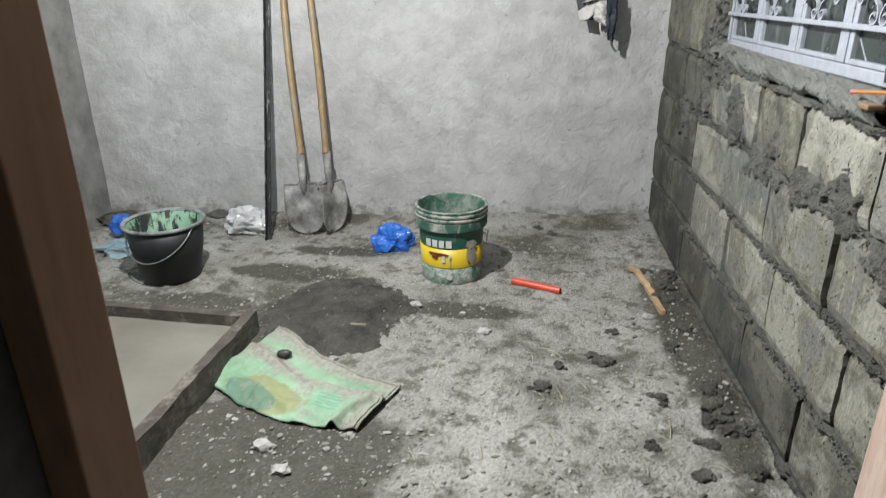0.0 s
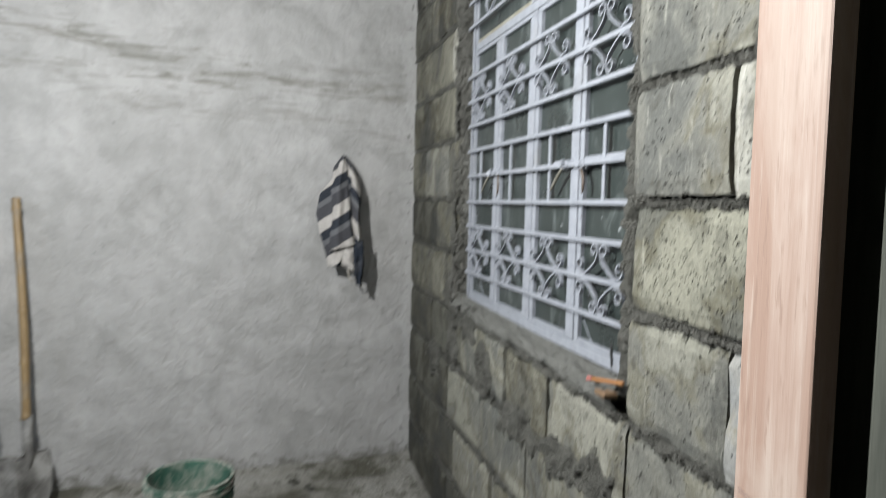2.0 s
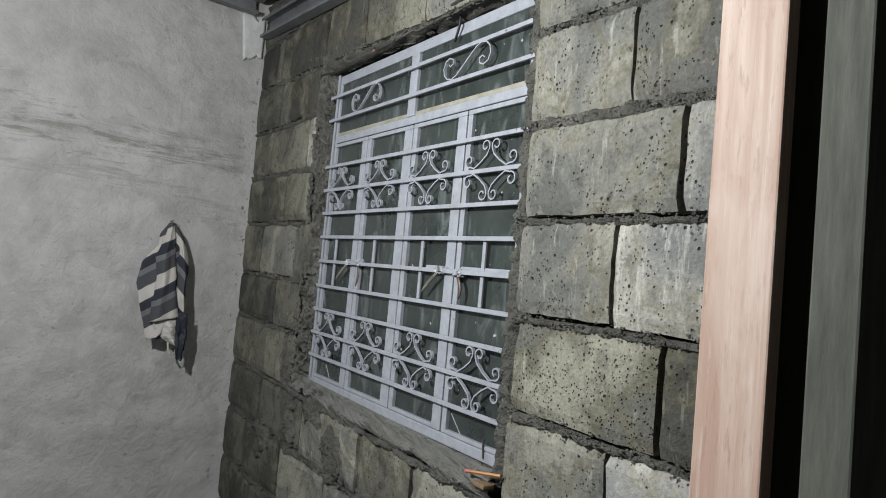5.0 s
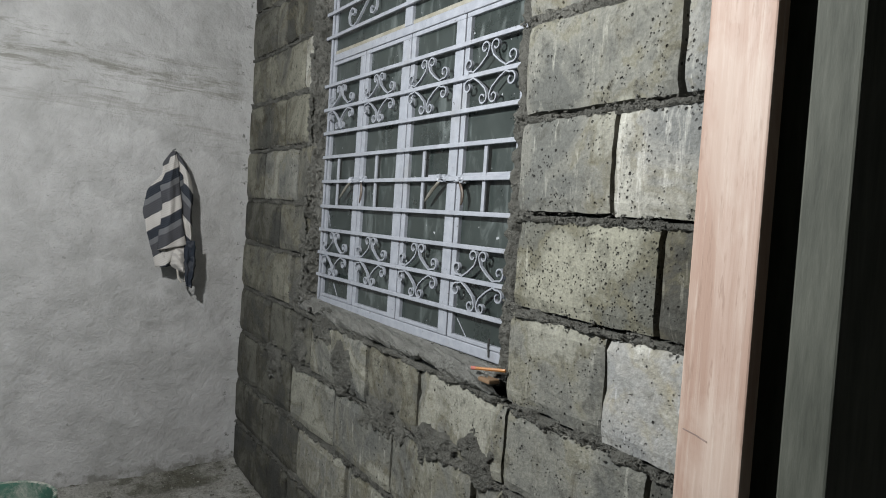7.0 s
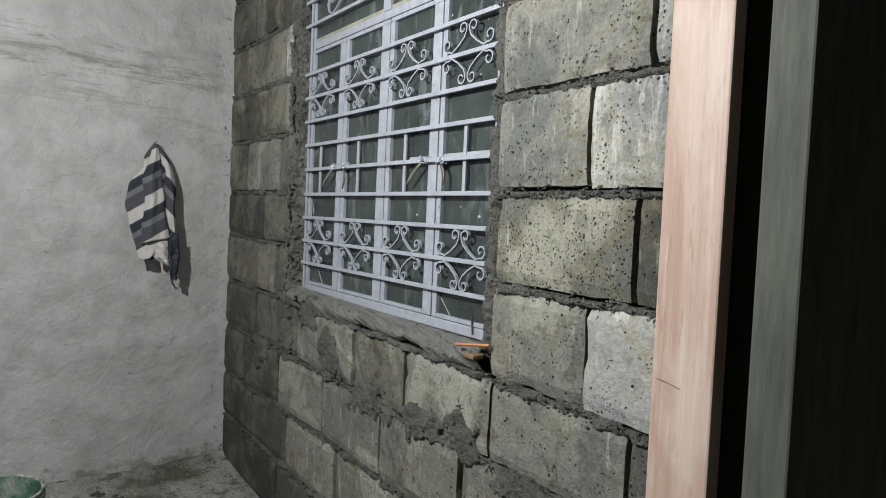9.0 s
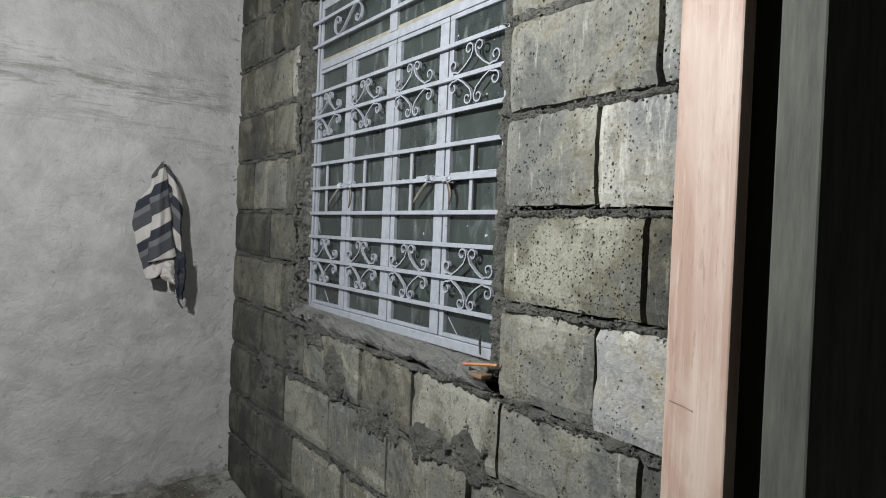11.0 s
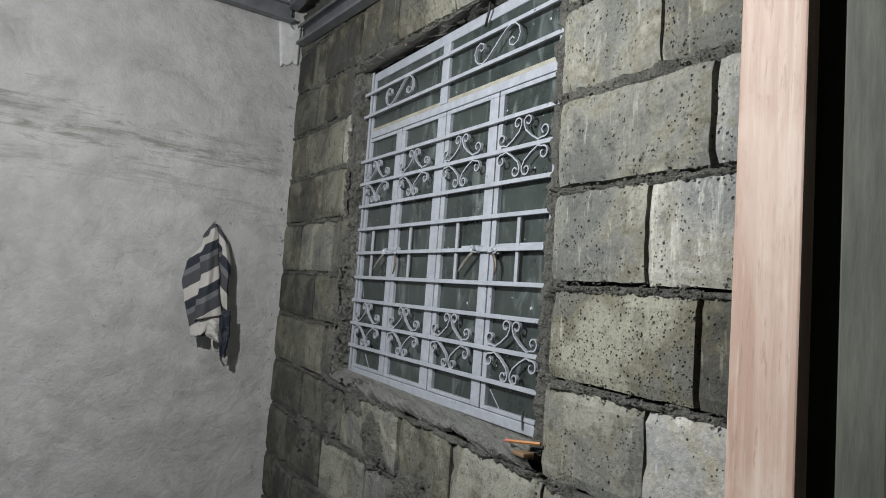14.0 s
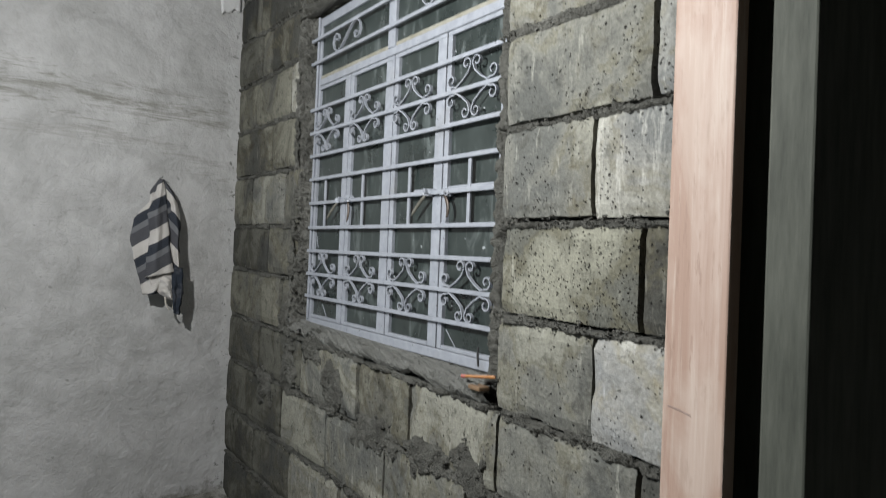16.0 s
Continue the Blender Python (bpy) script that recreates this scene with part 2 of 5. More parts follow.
m_ = Mat("loose_grit", 0.95, spec=0.1)
STONE = m_.done(m_.ramp(m_.islands(), (0.0, (0.17, 0.165, 0.14)), (0.5, (0.34, 0.332, 0.295)), (0.92, (0.43, 0.42, 0.385)), (1.0, (0.52, 0.51, 0.475))), m_.noise(60), 0.004, 0.7)


def lumber_material():
    m = Mat("planed_pinkish_lumber", 0.6, spec=0.35)
    bands = m.noise(16, 3, 0.5, (2.0, 2.0, 0.06), distort=0.4)
    grain = m.noise(40, 5, 0.7, (3, 3, 0.12), distort=0.3)
    flecks = m.noise(55, 3, 0.7, (2, 2, 0.35))
    blot = m.noise(7, 5, 0.6, (1.5, 1.5, 0.6), distort=0.5)
    base = m.ramp(bands, (0.38, (0.46, 0.31, 0.235)), (0.50, (0.56, 0.415, 0.335)), (0.62, (0.63, 0.485, 0.40)))
    # the lower length is pinker, below an uneven line
    line = m.math("ADD", m.axis(2), m.math("MULTIPLY", m.noise(30, 3, 0.6), 0.05))
    base = m.mix(m.math("MULTIPLY", m.math("LESS_THAN", line, 1.655), 0.28), base, (0.47, 0.30, 0.235))
    base = m.mix(m.ramp(grain, (0.35, 0.55), (0.52, 0.0)), base, (0.42, 0.27, 0.20))
    base = m.mix(m.ramp(grain, (0.54, 0.0), (0.68, 0.5)), base, (0.70, 0.58, 0.49))
    base = m.mix(m.ramp(flecks, (0.34, 0.6), (0.43, 0.0)), base, (0.36, 0.23, 0.17))
    base = m.mix(m.ramp(blot, (0.50, 0.0), (0.60, 0.35)), base, (0.70, 0.58, 0.49))
    base = m.mix(m.ramp(blot, (0.32, 0.4), (0.44, 0.0)), base, (0.47, 0.31, 0.24))
    return m.done(m.mix(1.0, base, (0.98, 1.01, 1.03), "MULTIPLY"), grain, 0.0015, 0.5)


PINK = lumber_material()
# the pinkish jamb wood again, with its shade put into a dark brown
SHADED_LUMBER = wood_material("shade_browned_lumber", (0.19, 0.10, 0.056), (0.29, 0.165, 0.098), 6, (3, 3, 0.5), rough=0.6)
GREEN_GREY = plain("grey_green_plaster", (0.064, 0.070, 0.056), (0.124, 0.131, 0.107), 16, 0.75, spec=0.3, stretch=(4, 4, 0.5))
# pale, so that unseen hall surfaces bounce lamp light onto dark sides
PALE_FILL = plain("pale_fill_surface", (0.42, 0.42, 0.40), (0.54, 0.54, 0.52), 8, 0.9, spec=0.1)
STEEL = plain("grey_primed_steel", (0.14, 0.15, 0.16), (0.24, 0.25, 0.265), 12, 0.5, 0.2)


def enamel_material():
    m = Mat("white_gloss_enamel", 0.4, spec=0.45)
    base = m.ramp(m.noise(26, 5, 0.65), (0.32, (0.34, 0.362, 0.405)), (0.68, (0.455, 0.48, 0.53)))
    dust = m.noise(7, 5, 0.7, stretch=(1, 1, 0.6))
    base = m.mix(m.ramp(dust, (0.56, 0.0), (0.70, 0.45)), base, (0.30, 0.30, 0.29))
    chip = m.ramp(m.noise(75, 3, 0.6, shift=(3, 1, 8)), (0.68, 0.0), (0.72, 0.85))
    base = m.mix(chip, base, (0.09, 0.085, 0.08))
    return m.done(base, m.noise(45, 3, 0.6), 0.002, 0.5)


WHITE = enamel_material()
CEIL = plain("ceiling_sheet", (0.30, 0.30, 0.31), (0.40, 0.40, 0.41), 4, 0.6)


def glass_material():
    m = Mat("dusty_night_glass", 0.22, spec=0.5)
    dust = m.noise(6, 6, 0.7)
    base = m.ramp(dust, (0.3, (0.022, 0.030, 0.028)), (0.7, (0.058, 0.073, 0.068)))
    specks = m.ramp(m.cells(38), (0.035, 1.0), (0.06, 0.0))
    specks = m.math("MULTIPLY", specks, m.ramp(m.noise(5, 2), (0.54, 0.0), (0.6, 1.0)))
    base = m.mix(specks, base, (0.6, 0.62, 0.65))
    wipe = m.ramp(m.noise(5, 5, 0.65, stretch=(1, 3.0, 1.0), distort=1.0, shift=(0, 2, 5)), (0.53, 0.0), (0.68, 0.6))
    base = m.mix(wipe, base, (0.20, 0.23, 0.225))
    drops = m.ramp(m.noise(42, 2, 0.5, shift=(1, 1, 1)), (0.72, 0.0), (0.75, 0.9))
    base = m.mix(drops, base, (0.5, 0.53, 0.55))
    return m.done(base, dust, 0.0005, 0.2, rough=m.ramp(dust, (0.3, 0.18), (0.7, 0.5)))


GLASS = glass_material()


# ---------------------------------------------------------------- mesh helpers
def fbm(x, y, z, octaves=4):
    return noise.fractal(Vector((x, y, z)), 1.0, 2.0, octaves)


def mesh_from(name, verts, faces, material, smooth=False):
    me = bpy.data.meshes.new(name)
    me.from_pydata(verts, [], faces)
    me.materials.append(material)
    if smooth:
        me.polygons.foreach_set("use_smooth", [True] * len(me.polygons))
    me.update()
    return me


def part(name, bm, material=None, parent=None, label="", smooth=False):
    """Links a bmesh or a mesh as one object, under a parent if one is given."""
    if isinstance(bm, bmesh.types.BMesh):
        me = bpy.data.meshes.new(name)
        bmesh.ops.recalc_face_normals(bm, faces=bm.faces)
        bm.to_mesh(me)
        bm.free()
        me.materials.append(material)
        if smooth:
            me.polygons.foreach_set("use_smooth", [True] * len(me.polygons))
    else:
        me = bm
    ob = new(name, me)
    if parent is not None:
        ob.parent = parent
        ob.matrix_parent_inverse = Matrix.Translation(parent.location).inverted() if parent.parent is None else Matrix.Identity(4)
    if label:
        ob["label"] = label
    return ob


def thing(name, at, label, category, group="", kind=""):
    ob = new(name)
    ob.empty_display_size = 0.05
    ob.location = at
    return tagged(ob, label, category, group, kind)


def box(lo, hi, bevel=0.0, seg=2):
    bm = bmesh.new()
    bmesh.ops.create_cube(bm, size=1.0)
    lo, hi = Vector(lo), Vector(hi)
    for v in bm.verts:
        v.co = Vector([lo[i] + (v.co[i] + 0.5) * (hi[i] - lo[i]) for i in range(3)])
    if bevel:
        bmesh.ops.bevel(bm, geom=bm.edges[:], offset=bevel, segments=seg, affect="EDGES", profile=0.5)
    return bm


def ring_faces(rings, n, close=True):
    faces = []
    for i in range(rings - 1):
        for j in range(n if close else n - 1):
            a, b = i * n + j, i * n + (j + 1) % n
            faces.append((a, b, b + n, a + n))
    return faces


def lathe(profile, n=40, at=(0, 0, 0), wobble=0.0):
    """Turns (radius, height) pairs about the z axis."""
    verts = []
    for r, z in profile:
        for j in range(n):
            a = 2 * math.pi * j / n
            k = r * (1 + wobble * math.sin(2 * a + 0.6))
            verts.append((at[0] + k * math.cos(a), at[1] + k * math.sin(a), at[2] + z))
    return verts, ring_faces(len(profile), n)


def tube(path, radius, n=8, flat=1.0, up=None):
    """A tube along a path; radius may be one number or one a point. flat squeezes the section."""
    path = [Vector(p) for p in path]
    verts, last = [], None
    for i, p in enumerate(path):
        d = (path[min(i + 1, len(path) - 1)] - path[max(i - 1, 0)]).normalized()
        side = Vector(up) if up else (last if last is not None else (Vector((0, 0, 1)) if abs(d.z) < 0.9 else Vector((1, 0, 0))))
        side = (side - d * side.dot(d)).normalized()
        last = side
        other = d.cross(side)
        r = radius[i] if isinstance(radius, (list, tuple)) else radius
        for j in range(n):
            a = 2 * math.pi * (j + 0.5) / n
            verts.append(tuple(p + side * (r * math.cos(a)) + other * (r * flat * math.sin(a))))
    faces = ring_faces(len(path), n)
    faces.append(tuple(reversed(range(n))))
    faces.append(tuple(range((len(path) - 1) * n, len(path) * n)))
    return verts, faces


def sheet(nu, nv, fn):
    """A grid of nu by nv cells; fn(u, v) gives each point."""
    verts = [tuple(fn(i / nu, j / nv)) for j in range(nv + 1) for i in range(nu + 1)]
    faces = [(j * (nu + 1) + i, j * (nu + 1) + i + 1, (j + 1) * (nu + 1) + i + 1, (j + 1) * (nu + 1) + i) for j in range(nv) for i in range(nu)]
    return verts, faces


def thick(nu, nv, fn, depth):
    """A closed sheet: the grid, a copy moved by depth, and a rim."""
    v, f = sheet(nu, nv, fn)
    k = len(v)
    d = Vector(depth)
    v2 = [tuple(Vector(p) + d) for p in v]
    f2 = [tuple(i + k for i in reversed(q)) for q in f]
    edge = [i for i in range(nu + 1)] + [j * (nu + 1) + nu for j in range(1, nv + 1)] + [nv * (nu + 1) + i for i in range(nu - 1, -1, -1)] + [j * (nu + 1) for j in range(nv - 1, 0, -1)]
    rim = [(edge[i], edge[i - 1], edge[i - 1] + k, edge[i] + k) for i in range(len(edge))]
    return v + v2, f + f2 + rim


def clump(at, size, seed, level=2, rough=0.45, scale=1.6):
    """An uneven lump."""
    bm = bmesh.new()
    bmesh.ops.create_icosphere(bm, subdivisions=level, radius=1.0)
    for v in bm.verts:
        k = 1 + rough * fbm(v.co.x * scale + seed * 7.1, v.co.y * scale, v.co.z * scale, 4)
        v.co = Vector((at[0] + v.co.x * size[0] * k, at[1] + v.co.y * size[1] * k, at[2] + max(v.co.z * k, -0.6) * size[2]))
    return bm


def joined(pieces):
    verts, faces = [], []
    for v, f in pieces:
        k = len(verts)
        verts += v
        faces += [tuple(i + k for i in q) for q in f]
    return verts, faces


# ---------------------------------------------------------------- the room
def back_y(x):
    """The plastered wall stands a little askew to the block wall."""
    return 3.66 + 0.073 * x


def floor_z(x, y):
    z = 0.018 * fbm(x * 1.7, y * 1.7, 0.3, 3) + 0.010 * fbm(x * 9, y * 9, 2.0, 4) + 0.004 * fbm(x * 40, y * 40, 5.0, 3)
    wall = max(0.0, 1 - abs(x) / 0.35)
    z += 0.03 * wall * (0.6 + 0.8 * noise.noise(Vector((x * 7, y * 5, 1))))
    z += 0.03 * max(0.0, 1 - (back_y(x) - y) / 0.16)
    # the low heap of crumbs by the stick
    d = math.hypot((x + 0.12) / 0.16, (y - 2.78) / 0.20)
    z += 0.03 * max(0.0, 1 - d) * (1 + 0.8 * noise.noise(Vector((x * 25, y * 25, 4))))
    # the low heap of dark sand
    d = math.hypot((x + 1.44) / 0.34, (y - 2.30) / 0.40)
    z += 0.035 * max(0.0, 1 - d * d)
    return z


XL, YN, TOP = -3.14, 0.70, 2.98
v, f = sheet(230, 210, lambda a, b: (XL - 0.1 + a * 3.34, 0.4 + b * 3.4, floor_z(XL - 0.1 + a * 3.34, 0.4 + b * 3.4)))
floor = part("floor", mesh_from("floor", v, f, GROUND, True))
tagged(floor, "rough bare cement floor strewn with grit, sand and straw", "floor", kind="structure")

sub = part("ground", box((-3.6, -2.2, -0.25), (0.6, 4.2, -0.09)), PALE_FILL)
tagged(sub, "dark earth under the rough cement floor", "ground", kind="structure")
hall = part("hall_floor", box((-3.6, -2.2, -0.09), (0.6, 0.46, 0.0)), PALE_FILL)
tagged(hall, "unseen floor added outside the doorway", "floor", kind="structure")


def back_point(a, b):
    x = XL - 0.05 + a * (0.16 - XL)
    z = -0.1 + b * (TOP + 0.1)
    bulge = 0.010 * fbm(x * 1.3, z * 1.3, 4.0, 3) + 0.005 * fbm(x * 5, z * 5, 9.0, 3)
    # the ridge between the two coats
    ridge = z - 2.03 + 0.30 * noise.noise(Vector((x * 0.9, 0, 3)))
    bulge += 0.012 / (1 + math.exp(-ridge * 40))
    return (x, back_y(x) + bulge, z)


v, f = thick(150, 120, back_point, (0, 0.15, 0))
north = part("wall_north", mesh_from("wall_north", v, f, PLASTER, False))
for p in north.data.polygons:
    p.use_smooth = abs(p.normal.y) > 0.7
tagged(north, "grey cement-plastered wall with trowel marks and a rough ridge", "wall", kind="structure")

west = part("wall_west", box((XL - 0.15, 0.5, -0.1), (XL, 3.5, TOP)), LEFT)
tagged(west, "plastered wall partly painted pale blue", "wall", kind="structure")
ceiling = part("ceiling", box((XL - 0.2, 0.3, 2.95), (0.3, 4.0, 3.0)), CEIL)
tagged(ceiling, "plain pale grey roofing sheet", "ceiling", kind="structure")

# the wall with the doorway, seen from its dark side
# a narrow groove is added beside the wooden jamb, to give its shadow band
bm = box((-0.297, 0.526, -0.1), (0.30, 0.577, TOP), 0.003)
core = bpy.data.meshes.new("core")
half = box((-0.255, 0.577, -0.1), (0.30, 0.69, TOP))
half.to_mesh(core)
half.free()
bm.from_mesh(core)
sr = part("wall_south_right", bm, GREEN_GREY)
tagged(sr, "grey-green plastered end of the doorway wall", "wall", kind="structure")
# near-black colour carries the shade on this wall's unlit side
sl = part("wall_south_left", box((XL - 0.15, 0.523, -0.1), (-1.255, 0.69, TOP), 0.004), plain("shade_dark_wall", (0.05, 0.05, 0.048), (0.10, 0.10, 0.096), 8, 0.9, spec=0.1))
tagged(sl, "wall beside the doorway, coloured near-black for its unlit side", "wall", kind="structure")
st = part("wall_south_top", box((-1.255, 0.523, 2.14), (-0.297, 0.69, TOP)), PALE_FILL)
tagged(st, "dark wall above the doorway", "wall", kind="structure")
# unseen box outside the doorway, added to shut out stray light
for nm, lo, hi in (("hall_wall_south", (-3.6, -2.2, -0.1), (0.6, -2.1, TOP)), ("hall_wall_west", (-3.6, -2.1, -0.1), (-3.5, 0.52, TOP)), ("hall_wall_east", (0.5, -2.1, -0.1), (0.6, 0.52, TOP)), ("hall_ceiling", (-3.6, -2.2, TOP), (0.6, 0.52, TOP + 0.1))):
    tagged(part(nm, box(lo, hi), PALE_FILL), "plain unseen surface added to close off the space outside the doorway", "wall", kind="structure")

door = thing("door_frame", (-0.75, 0.65, 0.0), "bare pinkish lumber door frame with a pencil mark", "door frame", kind="structure")


def jamb_right():
    bm = bmesh.new()
    pts = [(-0.317, 0.6065), (-0.301, 0.703), (-0.230, 0.703), (-0.230, 0.691), (-0.2955, 0.691), (-0.2955, 0.6065)]
    lo = [bm.verts.new((x, y, 0.0)) for x, y in pts]
    hi = [bm.verts.new((x, y, 2.14)) for x, y in pts]
    for i in range(len(pts)):
        bm.faces.new((lo[i], lo[i - 1], hi[i - 1], hi[i]))
    bm.faces.new(lo)
    bm.faces.new(list(reversed(hi)))
    bmesh.ops.recalc_face_normals(bm, faces=bm.faces)
    edges = [e for e in bm.edges if abs(e.verts[0].co.z - e.verts[1].co.z) > 1 and e.verts[0].co.x < -0.2985]
    bmesh.ops.bevel(bm, geom=edges, offset=0.003, segments=2, affect="EDGES", profile=0.5)
    return bm


part("jamb", jamb_right(), PINK, door, "planed pinkish bare lumber jamb")
part("jamb", box((-1.254, 0.60, 0.0), (-1.20, 0.70, 2.14), 0.003), SHADED_LUMBER, door, "lumber jamb coloured dark reddish-brown for its unlit face")
part("head", box((-1.20, 0.60, 2.09), (-0.323, 0.70, 2.14), 0.003), SHADED_LUMBER, door)
v, f = tube([(-0.3034, 0.693, 1.1405), (-0.3066, 0.673, 1.1390), (-0.3094, 0.656, 1.1362)], 0.0008, 6)
part("pencil_mark", mesh_from("pencil_mark", v, f, plain("graphite", (0.17, 0.11, 0.09), (0.27, 0.18, 0.15))), None, door, "dark pencil line")

# ---------------------------------------------------------------- the block wall with its window opening
# heights of the bed joints at the far corner and at the near end
BEDS = [(0.0, 0.055), (0.255, 0.29), (0.49, 0.52), (0.742, 0.742), (0.981, 0.945), (1.22, 1.178), (1.442, 1.405), (1.695, 1.632), (1.93, 1.855), (2.172, 2.085), (2.41, 2.222), (2.64, 2.55), (2.87, 2.79)]
OPEN_Y = (1.462, 2.80)


def bed(k, y):
    a, b = BEDS[k]
    return b + (a - b) * (y - 1.0) / 2.6 + 0.006 * noise.noise(Vector((y * 2.3, k * 3.1, 0)))


def smear(y, z):
    s = 0.0
    for cy, cz, ry, rz in ((2.32, 0.83, 0.12, 0.12), (2.05, 0.735, 0.24, 0.065), (1.74, 0.75, 0.17, 0.06), (1.52, 0.78, 0.13, 0.07), (1.27, 0.715, 0.16, 0.05), (2.80, 0.86, 0.12, 0.17), (3.10, 0.70, 0.16, 0.10), (2.86, 1.02, 0.09, 0.09), (2.56, 0.93, 0.12, 0.08)):
        d = math.hypot((y - cy) / ry, (z - cz) / rz)
        s = max(s, 0.9 - d + 0.55 * fbm(y * 7, z * 7, cy * 3, 4) + 0.5 * fbm(y * 21, z * 21, cy, 3))
    return s


def mortar_x(y, z):
    n = fbm(y * 14, z * 14, 1.0, 5) + 0.85 * fbm(y * 48, z * 48, 4.0, 3)
    x = 0.042 + 0.012 * n
    for k in range(len(BEDS)):
        above = z - bed(k, y)
        if -0.016 < above < 0.013:
            x = 0.003 + 0.013 * n
        if 0.002 < above < 0.019 and noise.noise(Vector((y * 5, k * 4.7, 7))) + 0.3 * noise.noise(Vector((y * 23, k, 2))) > -0.12:
            x = 0.060
    side = 2.84 - y if 1.0 < z < 2.34 and y < 2.84 else 9
    if 0 < side < 0.055:
        x = 0.004 + 0.016 * n
    if 1.414 < y < 1.47 and 0.98 < z < 2.32:
        x = 0.012 + 0.014 * n
    s = smear(y, z)
    if s > 0.25:
        x = min(x, -0.002 - 0.012 * min(1, s) - 0.010 * n)
    if abs(y - 1.428 - 0.015 * n) < 0.026 and 0.87 < z < 1.01:
        x = 0.10
    return x


NY, NZ, Y0, Y1 = 600, 600, 0.69, 3.70
step_y, step_z = (Y1 - Y0) / NY, (2.94 + 0.05) / NZ
verts = [(mortar_x(Y0 + i * step_y, -0.05 + j * step_z), Y0 + i * step_y, -0.05 + j * step_z) for j in range(NZ + 1) for i in range(NY + 1)]
faces = []
for j in range(NZ):
    for i in range(NY):
        y, z = Y0 + (i + 0.5) * step_y, -0.05 + (j + 0.5) * step_z
        if OPEN_Y[0] - 0.01 < y < OPEN_Y[1] - 0.006 and 1.02 < z < 2.300 - 0.032 * (2.8 - y):
            continue
        a = j * (NY + 1) + i
        faces.append((a, a + 1, a + NY + 2, a + NY + 1))
east = thing("wall_east", (0.1, 2.2, 0.0), "unplastered concrete block wall with rough mortar joints", "wall", kind="structure")
part("mortar", mesh_from("mortar", verts, faces, MORTAR, True), MORTAR, east, "rough grey mortar")
for lo, hi in (((0.115, 0.69, -0.1), (0.19, 3.85, 1.0)), ((0.115, 0.69, 1.0), (0.19, 1.455, 2.34)), ((0.115, 2.80, 1.0), (0.19, 3.85, 2.34)), ((0.115, 0.69, 2.34), (0.19, 3.85, 2.97))):
    part("wall_core", box(lo, hi), MORTAR, east)
# the sides, head and bottom of the opening
v, f = sheet(14, 60, lambda a, b: (0.035 + 0.085 * a, 1.462 + 0.006 * fbm(a * 3, b * 14, 2.0, 4), 0.97 + b * 1.37))
part("reveal", mesh_from("reveal", v, f, MORTAR, True), MORTAR, east)


def jamb_point(a, b):
    """Mortar thrown into the gap between the block ends and the window, in rough overlapping dabs."""
    z = 0.97 + b * 1.41
    fold = abs(fbm(a * 1.6 + z * 4, z * 13, 3.0, 3))
    dab = 1.1 * fbm(a * 2.2, z * 8, 7.0, 4) + 1.5 * max(0.0, 0.3 - fold) - 0.2 + 0.55 * fbm(a * 8, z * 38, 1.0, 4)
    lip = math.sin(math.pi * min(1, 0.06 + a)) ** 0.6
    return (-0.004 + 0.054 * a + 0.375 * max(0, a - 0.8) - 0.030 * dab * lip, 2.808 - 0.095 * min(1, a * 1.2) - 0.030 * dab * lip, z)


v, f = sheet(40, 460, jamb_point)
part("reveal", mesh_from("reveal", v, f, DABBED, True), MORTAR, east, "rough mortar packed between blocks and window")
v, f = sheet(14, 60, lambda a, b: (-0.004 + 0.124 * a, 1.40 + b * 1.42, 2.256 + 0.046 * b + 0.006 * a + 0.008 * fbm(a * 3, b * 16, 5.0, 4)))
part("lintel", mesh_from("lintel", v, f, MORTAR, True), MORTAR, east)

JOINTS = {
    0: (3.30, 2.86, 2.445, 1.95, 1.52, 1.08),
    1: (3.223, 2.753, 2.27, 1.818, 1.36, 0.93),
    2: (3.355, 2.878, 2.40, 1.952, 1.515, 1.09),
    3: (3.196, 2.68, 2.16, 1.82, 1.406, 0.979),
    4: (2.937, 2.80, 1.418, 1.106),
    5: (3.133, 2.79, 1.418, 0.988),
    6: (3.407, 2.935, 2.772, 1.420, 1.121),
    7: (3.13, 2.82, 1.420, 0.973),
    8: (3.40, 2.908, 2.80, 1.422, 1.110),
    9: (3.318, 3.19, 2.815, 1.422, 0.985),
    10: (3.448, 3.364, 2.80, 2.42, 1.98, 1.56, 1.12),
    11: (3.2, 2.78, 2.36, 1.94, 1.52, 1.1),
}
DAMP_DIM_ONES = {(10, 0), (9, 0), (5, 0), (3, 0), (3, 1), (3, 6), (2, 0), (2, 1), (1, 0), (1, 1), (0, 0), (0, 1), (0, 2), (0, 3), (0, 4)}
PALE_ONES = {(6, 5), (8, 2), (7, 4)}
TAN_ONES = {(8, 4), (6, 1), (6, 4), (3, 4), (1, 2), (1, 3), (2, 3)}
# mostly far-column blocks, whose dimmer light is put into the colour
DIM_BROWN_ONES = {(4, 0), (4, 1), (5, 1), (6, 0), (6, 2), (7, 0), (7, 1), (8, 0), (8, 1), (9, 1), (9, 2), (10, 1), (10, 4), (3, 3), (10, 2), (10, 3), (5, 4)}


